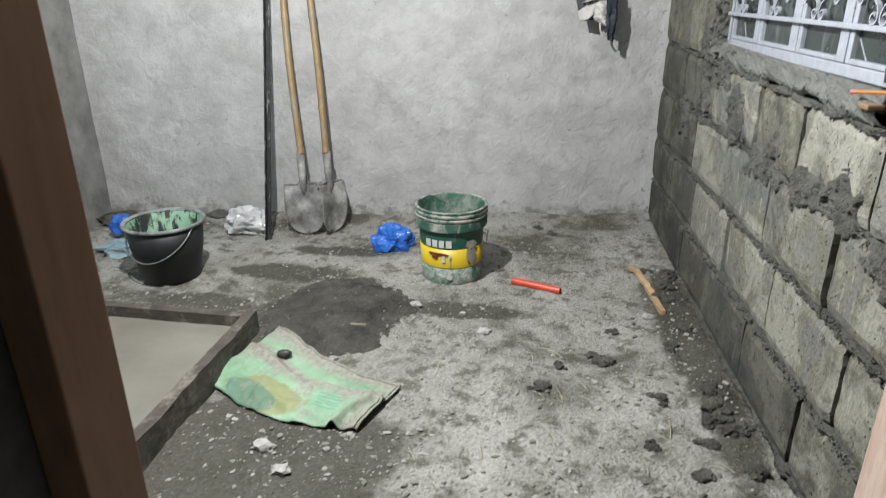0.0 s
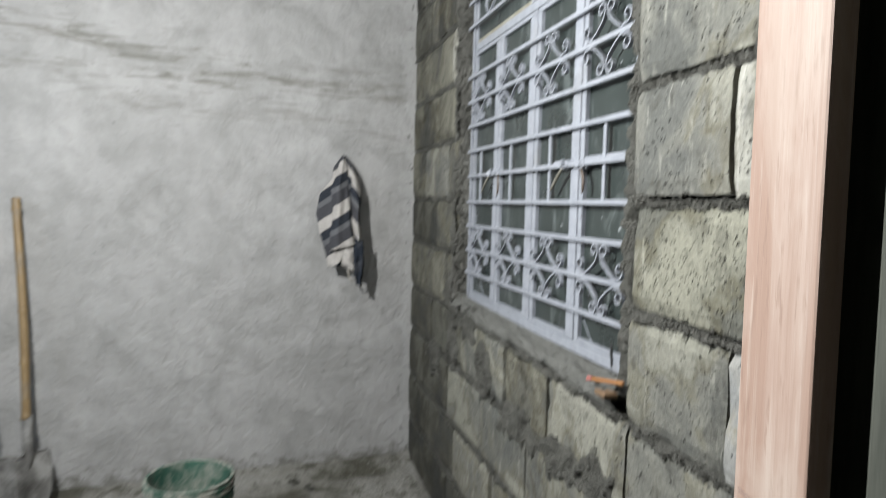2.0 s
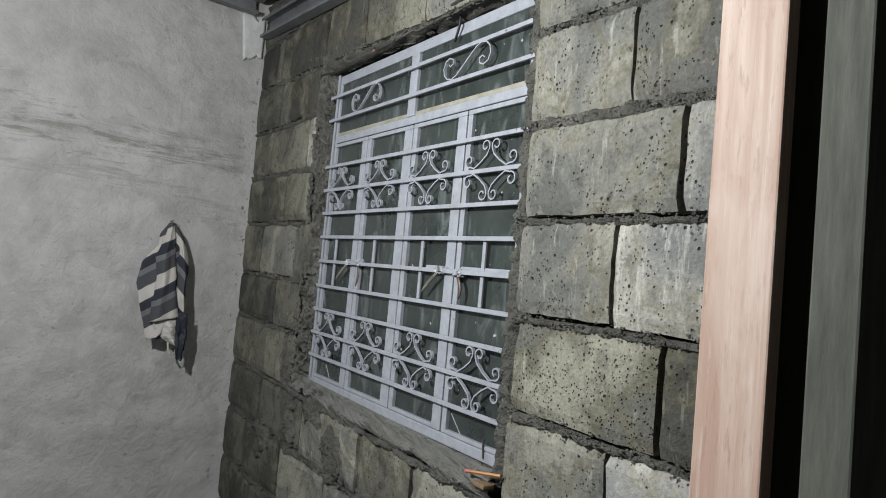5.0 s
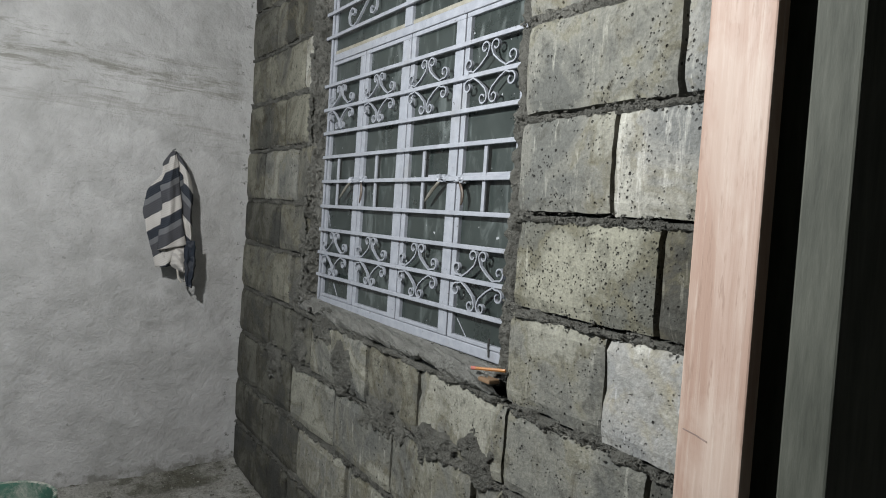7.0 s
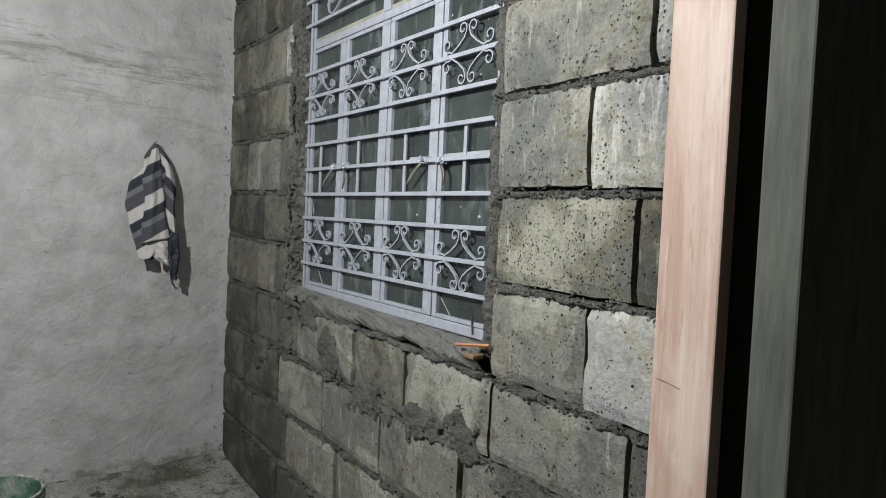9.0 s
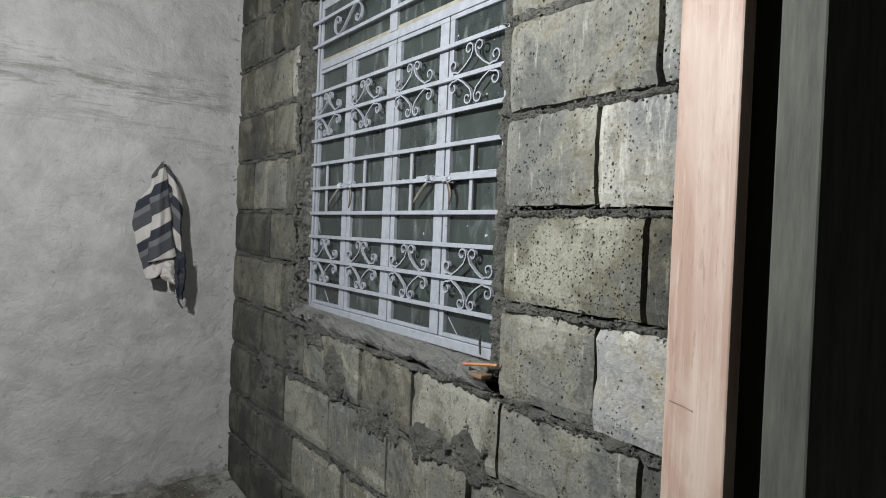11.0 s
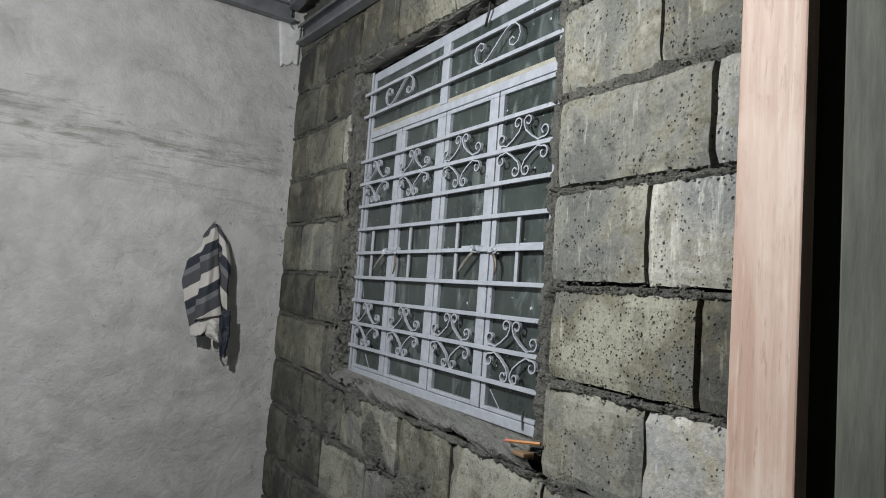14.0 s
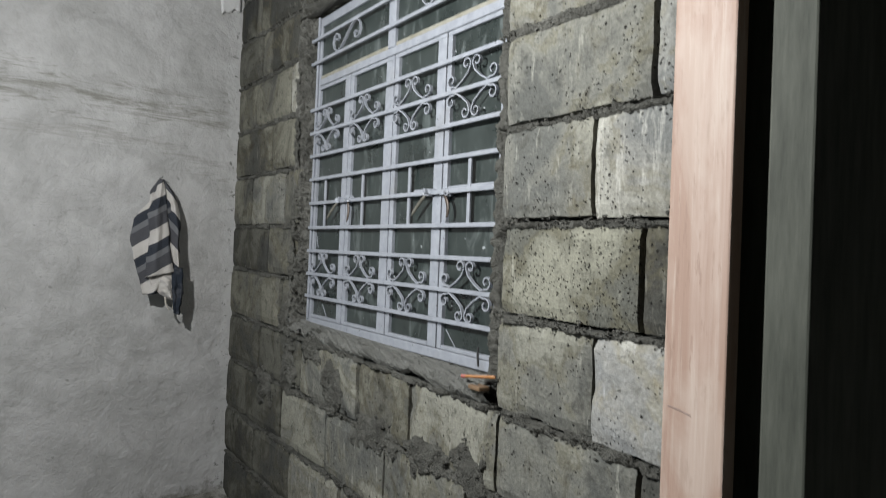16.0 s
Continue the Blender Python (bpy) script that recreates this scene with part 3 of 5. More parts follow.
def block_mesh(ya, yb, k, seed):
    """One block between two upright joints: chipped edges, a softly uneven face and sides that go into the wall."""
    rnd = random.Random(seed)
    gap = rnd.choice((0.004, 0.005, 0.007))
    gap += 0.004 if yb > 2.85 else 0.0
    lo, hi = ya + gap, yb - gap
    nu, nv = max(4, int((hi - lo) / 0.028)), 8
    face_x = rnd.uniform(-0.004, 0.004)
    lean = rnd.uniform(-0.006, 0.006)
    down, up = rnd.uniform(0.006, 0.011), rnd.uniform(0.008, 0.014)
    verts = []
    for j in range(nv + 1):
        for i in range(nu + 1):
            u, w = i / nu, j / nv
            y = lo + u * (hi - lo)
            za, zb = bed(k, y) + down, bed(k + 1, y) - up
            z = za + w * (zb - za)
            rim = (i in (0, nu)) + (j in (0, nv))
            wob = 0.0028 * fbm(y * 30 + seed, z * 30, seed * 1.7, 3)
            chip = max(0.0, fbm(y * 11, z * 11 + seed, 3.3, 3) - 0.22) * (0.020 if rim else 0.0)
            y += (wob - chip * (u - 0.5) * 1.2) if i in (0, nu) else 0
            z += (wob - chip * (w - 0.5) * 1.2) if j in (0, nv) else 0
            x = face_x + lean * (u - 0.5) + 0.0035 * fbm(y * 6, z * 6, seed * 0.9, 3) + (0.007 if rim == 1 else 0.013 if rim == 2 else 0.0) + chip * 0.4
            verts.append((x, y, z))
    faces = [(j * (nu + 1) + i, (j + 1) * (nu + 1) + i, (j + 1) * (nu + 1) + i + 1, j * (nu + 1) + i + 1) for j in range(nv) for i in range(nu)]
    edge = [i for i in range(nu + 1)] + [j * (nu + 1) + nu for j in range(1, nv + 1)] + [nv * (nu + 1) + i for i in range(nu - 1, -1, -1)] + [j * (nu + 1) for j in range(nv - 1, 0, -1)]
    k0 = len(verts)
    verts += [(0.10, verts[i][1], verts[i][2]) for i in edge]
    n = len(edge)
    faces += [(edge[i], edge[(i + 1) % n], k0 + (i + 1) % n, k0 + i) for i in range(n)]
    return verts, faces


def lay_blocks():
    seed = 0
    for k, cuts in JOINTS.items():
        ends = [3.74] + list(cuts) + [0.69]
        for n, (yb, ya) in enumerate(zip(ends, ends[1:])):
            seed += 1
            if ya >= 1.39 and yb <= 2.83 and 4 <= k <= 9:
                continue
            mat = DAMP_DIM if (k, n) in DAMP_DIM_ONES else PALE if (k, n) in PALE_ONES else TAN if (k, n) in TAN_ONES else POCKED if (k, n) == (5, 3) else WASHED if (k, n) == (4, 4) else DIM_BROWN if (k, n) in DIM_BROWN_ONES else BLOCK
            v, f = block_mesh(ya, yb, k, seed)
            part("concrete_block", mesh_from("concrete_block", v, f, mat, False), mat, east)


# crumbs of mortar that squeezed out of the bed joints
CRUMB = mortar_material("crumbly_joint_mortar", (0.15, 0.148, 0.13), (0.34, 0.336, 0.30))


def crumbs(places, seed):
    rnd_ = random.Random(seed)
    seedling = bmesh.new()
    bmesh.ops.create_icosphere(seedling, subdivisions=1, radius=1.0)
    ball = [v.co.copy() for v in seedling.verts]
    tris = [tuple(v.index for v in f.verts) for f in seedling.faces]
    seedling.free()
    verts, faces = [], []
    for x, y, z, r in places:
        k = len(verts)
        sy, sz = rnd_.uniform(0.8, 1.5), rnd_.uniform(0.6, 1.0)
        for p in ball:
            q = r * rnd_.uniform(0.65, 1.25)
            verts.append((x + 0.8 * q * p.x, y + sy * q * p.y, z + sz * q * p.z))
        faces += [tuple(k + i for i in t) for t in tris]
    return verts, faces


def joint_places():
    rnd_ = random.Random(21)
    for k in range(1, len(BEDS) - 1):
        for i in range(900):
            y = 0.70 + 2.9 * rnd_.random() ** 1.3
            if (4 < k < 10 and 1.44 < y < 2.80) or (k == 4 and 1.46 < y < 2.8) or noise.noise(Vector((y * 6, k * 5.3, 1))) < rnd_.uniform(-0.7, 0.2):
                continue
            z = bed(k, y) + rnd_.gauss(-0.002, 0.007)
            yield rnd_.uniform(-0.006, 0.006), y, z, 0.0016 + 0.0035 * rnd_.random() ** 2
    for i in range(500):
        y, z = rnd_.uniform(1.2, 2.9), rnd_.uniform(0.62, 1.0)
        if smear(y, z) > 0.30:
            yield mortar_x(y, z) - 0.002, y, z, rnd_.uniform(0.002, 0.007)


tagged(part("mortar_crumbs", mesh_from("mortar_crumbs", *crumbs(joint_places(), 4), CRUMB), None, east, "crumbs of mortar along the joints"), kind="stuff")


# ---------------------------------------------------------------- the mortar sill
def sill_point(a, b):
    """Fresh mortar pushed in under the frame with a trowel: smooth dabs, torn at the lower lip."""
    y = 1.43 + a * 1.36
    out = min(1.0, max(0.0, (b - 0.35) / 0.4))
    dab = fbm(y * 9 + 3 * b, b * 2.2, 3.0, 3) + 1.6 * max(0.0, 0.24 - abs(fbm(y * 10 + b * 6, b * 3.5, 6.0, 2))) - 0.15
    fine = 0.3 * fbm(y * 30, b * 9, 1.0, 4)
    lip = max(0, b - 0.78) / 0.22
    drop = 0.036 + 0.020 * noise.noise(Vector((y * 4.1, 2, 2))) + 0.010 * noise.noise(Vector((y * 17, 2, 5)))
    x = 0.075 - 0.094 * min(1.0, b * 1.12) - out * (0.024 * dab + 0.008 * fine) + 0.022 * lip ** 3
    z = 1.022 + 0.020 * a - 0.028 * b ** 1.5 + out * (0.020 * dab + 0.009 * fine) - drop * lip
    return (x, y, z)


v, f = sheet(300, 48, sill_point)
sill = part("mortar_sill", mesh_from("mortar_sill", v, f, WET, True))
rnd = random.Random(8)
lumps = []
for i in range(170):
    x, y, z = sill_point(rnd.random(), rnd.uniform(0.86, 1.0))
    lumps.append((x + 0.001, y, z, 0.002 + 0.005 * rnd.random() ** 2))
tagged(part("mortar_lumps", mesh_from("mortar_lumps", *crumbs(lumps, 6), WET, True), None, sill), kind="stuff")
tagged(sill, "lumpy freshly laid mortar under the window", "window sill", kind="structure")

# ---------------------------------------------------------------- the window
WX = 0.039
window = thing("window_1", (WX, 2.1, 1.03), "white-painted steel casement window with scroll grille", "window", kind="structure")


def bar(name, lo, hi, parent=window, mat=WHITE, bevel=0.003, label=""):
    return part(name, box(lo, hi, bevel), mat, parent, label)


FY = (1.452, 2.716)
IY = (1.472, 2.662)
# far edge, meeting line and near edge of each pair of meeting stiles
MULL = ((2.420, 2.376, 2.347), (2.099, 2.043, 2.015), (1.782, 1.734, 1.709))
CREAM = plain("yellowed_enamel", (0.30, 0.28, 0.21), (0.44, 0.43, 0.37), 18, 0.5)
bar("frame_side", (WX, IY[1] + 0.012, 1.03), (WX + 0.05, FY[1], 2.285))
bar("frame_side", (WX, FY[0], 1.03), (WX + 0.05, IY[0] - 0.006, 2.285))
bar("frame_bottom", (WX - 0.002, FY[0] + 0.014, 1.022), (WX + 0.05, FY[1] - 0.042, 1.052))
bar("frame_top", (WX, FY[0] + 0.014, 2.248), (WX + 0.05, FY[1] - 0.042, 2.285))
bar("transom", (WX - 0.001, FY[0] + 0.014, 2.002), (WX + 0.05, FY[1] - 0.042, 2.030))
bar("transom_ledge", (WX + 0.004, FY[0] + 0.014, 2.030), (WX + 0.05, FY[1] - 0.042, 2.046), mat=CREAM)
bar("mullion", (WX - 0.003, 2.050, 2.030), (WX + 0.05, 2.098, 2.248))
edges = [IY[1] + 0.012] + [m[1] for m in MULL] + [IY[0] - 0.006]
inner = [IY[1]] + [y for m in MULL for y in (m[0], m[2])] + [IY[0]]
BRASS = plain("tarnished_brass", (0.18, 0.17, 0.135), (0.40, 0.385, 0.33), 40, 0.45, 0.4)
RUST = plain("browned_brass", (0.07, 0.052, 0.042), (0.19, 0.15, 0.12), 40, 0.5, 0.3)
LEVERS = (((2.408, 1.516), (2.505, 1.450), BRASS), ((2.325, 1.517), (2.327, 1.436), RUST), ((1.791, 1.514), (1.873, 1.448), BRASS), ((1.6955, 1.509), (1.679, 1.440), RUST))
for i in range(4):
    yb, ya = edges[i] - 0.0035, edges[i + 1] + 0.0035
    pb, pa = inner[2 * i], inner[2 * i + 1]
    sash = part("casement", box((WX - 0.003, ya, 1.984), (WX + 0.035, yb, 1.998), 0.002), WHITE, window, "white-painted casement with a dark pane")
    part("stile", box((WX - 0.003, pb, 1.054), (WX + 0.035, yb, 1.984), 0.002), WHITE, sash)
    part("stile", box((WX - 0.003, ya, 1.054), (WX + 0.035, pa, 1.984), 0.002), WHITE, sash)
    part("rail", box((WX - 0.003, pa, 1.054), (WX + 0.035, pb, 1.066), 0.002), WHITE, sash)
    part("pane", box((WX + 0.009, pa - 0.003, 1.063), (WX + 0.013, pb + 0.003, 1.987)), GLASS, sash, "dusty dark glass pane")
    (hy, hz), (ty, tz), metal = LEVERS[i]
    s = 1 if i in (0, 2) else -1
    pivot = part("latch", clump((WX - 0.012, hy, hz + 0.002), (0.016, 0.020, 0.014), 3 + i, 3, 0.6, 2.2), WHITE, window, "paint-clogged casement latch")
    part("latch_bolt", clump((WX - 0.006, hy - s * 0.022, hz + 0.004), (0.010, 0.014, 0.012), 13 + i, 2, 0.5), WHITE, pivot)
    bow = 0.012 if i in (1, 3) else 0.004
    v, f = tube([(0.020, hy + (ty - hy) * t + bow * math.sin(math.pi * t) * s, hz + (tz - hz) * t) for t in (0, 0.2, 0.4, 0.6, 0.8, 1.0)], [0.0045, 0.006, 0.007, 0.007, 0.006, 0.003], 6, 0.5, (0, 1, 0))
    part("lever", mesh_from("lever", v, f, metal, True), WHITE, pivot, "tarnished metal lever")
# the latch plate is thick with paint on the two near casements
bar("latch_plate", (WX - 0.006, 1.472, 1.512), (WX + 0.008, 1.700, 1.534), label="rail thick with splashed paint")
bar("latch_plate", (WX - 0.006, 1.790, 1.512), (WX + 0.008, 1.885, 1.532), label="rail thick with splashed paint")
for ya, yb in ((FY[0] + 0.014, 2.050), (2.098, FY[1] - 0.042)):
    part("pane", box((WX + 0.009, ya, 2.046), (WX + 0.013, yb, 2.250)), GLASS, window, "dusty dark glass pane")
# scratches in the glass and runs of paint at the pane edges
for a, b, w in (((2.572, 1.112), (2.531, 1.066), 0.0016), ((1.700, 1.112), (1.652, 1.066), 0.0016), ((2.655, 1.385), (2.640, 1.337), 0.0014)):
    v, f = tube([(WX + 0.0085, a[0] + (b[0] - a[0]) * t, a[1] + (b[1] - a[1]) * t) for t in (0, 0.5, 1)], w, 5)
    part("scratch", mesh_from("scratch", v, f, WHITE), None, window, "thin white scratch on the glass")
night = part("backdrop", box((0.30, 0.6, 0.2), (0.34, 3.9, 2.9)), PALE_FILL)
tagged(night, "dark night outside the window", "backdrop", kind="structure")

# the grille in front of it
grille = thing("window_grille", (0.0, 2.1, 1.14), "white-painted steel window grille with curled scrolls", "window grille")
GX = 0.025
BARS = ((2.195, 2.734), (2.0975, 2.729), (1.9027, 2.720), (1.8057, 2.712), (1.7105, 2.702), (1.6145, 2.698), (1.5169, 2.692), (1.4177, 2.692), (1.3239, 2.694), (1.2308, 2.694), (1.1403, 2.698))
for z, end in BARS:
    bar("flat_bar", (GX - 0.004, 1.438, z - 0.0064), (GX + 0.005, end, z + 0.0064), grille, bevel=0.0015)
for y in (2.559, 2.234, 1.912, 1.5945):
    bar("upright", (GX + 0.0055, y - 0.007, 1.424), (GX + 0.0125, y + 0.007, 1.608), grille, bevel=0.0015)
for y in (2.690, 1.462):
    bar("upright", (GX + 0.0055, y - 0.006, 1.045), (GX + 0.0125, y + 0.006, 2.29), grille, bevel=0.0015)


def curl(c, r, a0, turns, n=18):
    """A spiral in the y-z plane that winds inwards."""
    pts = []
    for i in range(n + 1):
        t = i / n
        a = a0 + turns * 2 * math.pi * t
        k = r * (1 - 0.62 * t)
        pts.append((c[0] + k * math.cos(a), c[1] + k * math.sin(a)))
    return pts


def scroll_path(sy, sz):
    """One C-shaped quarter: a curl at the crown, a straight run, a curl at the side."""
    top = curl((0.022, 0.066), 0.017, math.radians(180), -0.95)
    out = curl((0.088, 0.030), 0.019, math.radians(250), 1.0)
    run = [(0.006, 0.058), (0.014, 0.042), (0.040, 0.022), (0.066, 0.008)]
    pts = list(reversed(top)) + run + out
    return [(sy * y, sz * z) for y, z in pts]


def scroll_set(zc, places):
    for y in places:
        for sy in (-1, 1):
            for sz in (-1, 1):
                pts = [(GX, y + a * 1.07, zc + b * 1.04) for a, b in scroll_path(sy, sz)]
                v, f = tube(pts, 0.0065, 4, 0.45, (1, 0, 0))
                part("scroll", mesh_from("scroll", v, f, WHITE, False), WHITE, grille)


scroll_set(1.8065, (2.552, 2.231, 1.906, 1.590))
scroll_set(1.2315, (2.538, 2.220, 1.899, 1.585))
# two lying S shapes between the upper bars: a bowl, a rising run and an arch, curled in at both ends
HALF_S = [(0.0, 0.0), (0.018, 0.018), (0.036, 0.035), (0.055, 0.044), (0.074, 0.040), (0.088, 0.024), (0.093, 0.002), (0.086, -0.020), (0.070, -0.029), (0.055, -0.021), (0.053, -0.006), (0.064, 0.000), (0.072, -0.008)]
for yc in (2.401, 1.747):
    way = [(-u, -w) for u, w in reversed(HALF_S[1:])] + HALF_S
    v, f = tube([(GX, yc - 1.26 * u, 2.147 + 0.96 * w) for u, w in way], 0.0065, 4, 0.45, (1, 0, 0))
    part("scroll", mesh_from("scroll", v, f, WHITE, False), WHITE, grille, "S-shaped scroll")


def hang_askew(ob):
    """Window and grille were set a little out of true: their near side sags."""
    for child in ob.children_recursive:
        for p in child.data.vertices:
            p.co.z += (0.0311 - 0.0289 * p.co.z) * (2.72 - p.co.y)


hang_askew(window)
hang_askew(grille)
v, f = tube([(0.05, 1.79, 2.33), (0.03, 1.81, 2.29), (0.022, 1.80, 2.24), (0.03, 1.83, 2.20)], 0.004, 6)
wire = part("wire", mesh_from("wire", v, f, plain("black_rubber", (0.012, 0.012, 0.012), (0.025, 0.025, 0.025)), True))
tagged(wire, "bent black wire hanging before the upper pane", "wire")

# pencil, splint and plastic scrap by the window
PEN = plain("orange_pencil_paint", (0.42, 0.15, 0.02), (0.55, 0.23, 0.04), 30, 0.35)
pencil = thing("pencil", (-0.03, 1.46, 1.022), "orange pencil with a pink eraser lying on the mortar sill", "pencil")
v, f = tube([(-0.0345, 1.4845, 1.0213), (-0.004, 1.406, 1.0300)], 0.0042, 6)
part("shaft", mesh_from("shaft", v, f, PEN), PEN, pencil)
v, f = tube([(-0.0395, 1.497, 1.0198), (-0.0346, 1.4847, 1.0213)], 0.0046, 8)
part("eraser", mesh_from("eraser", v, f, plain("pink_rubber", (0.55, 0.16, 0.13), (0.62, 0.22, 0.18))), PEN, pencil, "pink rubber eraser")
splint = part("wood_splint", box((-0.034, 1.430, 0.992), (0.0, 1.476, 1.003), 0.003), wood_material("splint_wood", (0.13, 0.08, 0.045), (0.26, 0.17, 0.10)))
tagged(splint, "small brown wood chip stuck in the sill mortar", "wood chip")
peg = part("nail", mesh_from("nail", *tube([(0.0, 2.68, 1.0), (-0.03, 2.63, 1.004)], 0.005, 6), plain("rusty_iron", (0.05, 0.045, 0.04), (0.1, 0.09, 0.08))))
tagged(peg, "dark nail lying in the mortar by the window foot", "nail")
v, f = tube([(0.036, 1.528, 1.035), (0.034, 1.530, 1.062), (0.032, 1.526, 1.085)], 0.003, 6)
hook = part("hook", mesh_from("hook", v, f, plain("dark_iron", (0.04, 0.04, 0.04), (0.08, 0.08, 0.08))))
tagged(hook, "small dark hook on the window foot", "hook")
v, f = tube([(0.055 - 0.004 * i, 2.12 - 0.024 * i, 2.318 - 0.0012 * i) for i in range(20)], [0.0065 if i % 2 else 0.0052 for i in range(20)], 8)
tagged(part("rebar", mesh_from("rebar", v, f, plain("dark_ribbed_steel", (0.05, 0.05, 0.052), (0.11, 0.11, 0.115), 60, 0.5, 0.4))), "short ribbed steel bar stuck above the window", "rebar")
scrap = part("plastic_scrap", mesh_from("plastic_scrap", *thick(8, 3, lambda a, b: (0.03 + 0.012 * math.sin(a * 5), 2.45 - 0.09 * a, 2.302 + 0.012 * b + 0.004 * math.sin(a * 9)), (0.003, 0, 0)), plain("red_white_plastic", (0.6, 0.12, 0.08), (0.7, 0.5, 0.45), 50)))
tagged(scrap, "small red and white plastic scrap on the window head", "scrap")

# ---------------------------------------------------------------- steel under the roof
def channel(path, profile, name, label):
    """A rolled section along a straight path; profile: (sideways, upwards) pairs."""
    a, b = Vector(path[0]), Vector(path[1])
    d = (b - a).normalized()
    side = d.cross(Vector((0, 0, 1))).normalized()
    up = side.cross(d)
    verts = [tuple(p + side * s + up * u) for p in (a, b) for s, u in profile]
    n = len(profile)
    faces = [(i, (i + 1) % n, n + (i + 1) % n, n + i) for i in range(n)] + [tuple(range(n)), tuple(reversed(range(n, 2 * n)))]
    ob = part(name, mesh_from(name, verts, faces, STEEL))
    bm = bmesh.new()
    bm.from_mesh(ob.data)
    bmesh.ops.recalc_face_normals(bm, faces=bm.faces)
    bm.to_mesh(ob.data)
    bm.free()
    return tagged(ob, label, "steel beam", "steel under the roof", kind="structure")


C = [(0, 0), (0.05, 0), (0.05, 0.014), (0.046, 0.014), (0.046, 0.004), (0.004, 0.004), (0.004, 0.096), (0.046, 0.096), (0.046, 0.086), (0.05, 0.086), (0.05, 0.10), (0, 0.10)]
channel([(-0.008, 0.72, 2.36), (-0.008, 3.60, 2.675)], [(-s, u) for s, u in C], "purlin", "grey steel channel along the block wall top")
channel([(-3.1, back_y(-3.1) - 0.03, 2.80), (-0.09, back_y(-0.09) - 0.03, 2.79)], [(s, u) for s, u in C], "purlin", "grey steel channel along the plastered wall top")
channel([(-0.11, 0.75, 2.86), (-0.11, 3.60, 2.86)], [(s, 0.8 * u) for s, u in C], "purlin", "grey steel channel under the roof sheet")
patch = part("plaster_patch", mesh_from("plaster_patch", *thick(10, 14, lambda a, b: (-0.145 + 0.125 * a + 0.03 * (1 - b) * (1 - a), back_y(-0.145 + 0.125 * a) - 0.004 + 0.004 * fbm(a * 3, b * 3, 2, 3), 2.60 + 0.20 * b - 0.05 * (1 - a) * (1 - b) + 0.035 * fbm(a * 2.5, b * 2.5, 5, 3)), (0, 0.03, 0)), plain("pale_filler", (0.66, 0.66, 0.65), (0.82, 0.82, 0.81), 20, 0.8), True))
tagged(patch, "pale dab of filler in the wall corner", "plaster", kind="structure")



# ---------------------------------------------------------------- things on the floor and against the wall
WIRE = plain("galvanised_wire", (0.30, 0.30, 0.30), (0.48, 0.48, 0.48), 60, 0.4, 0.8)


def ground_at(x, y):
    return floor_z(x, y)


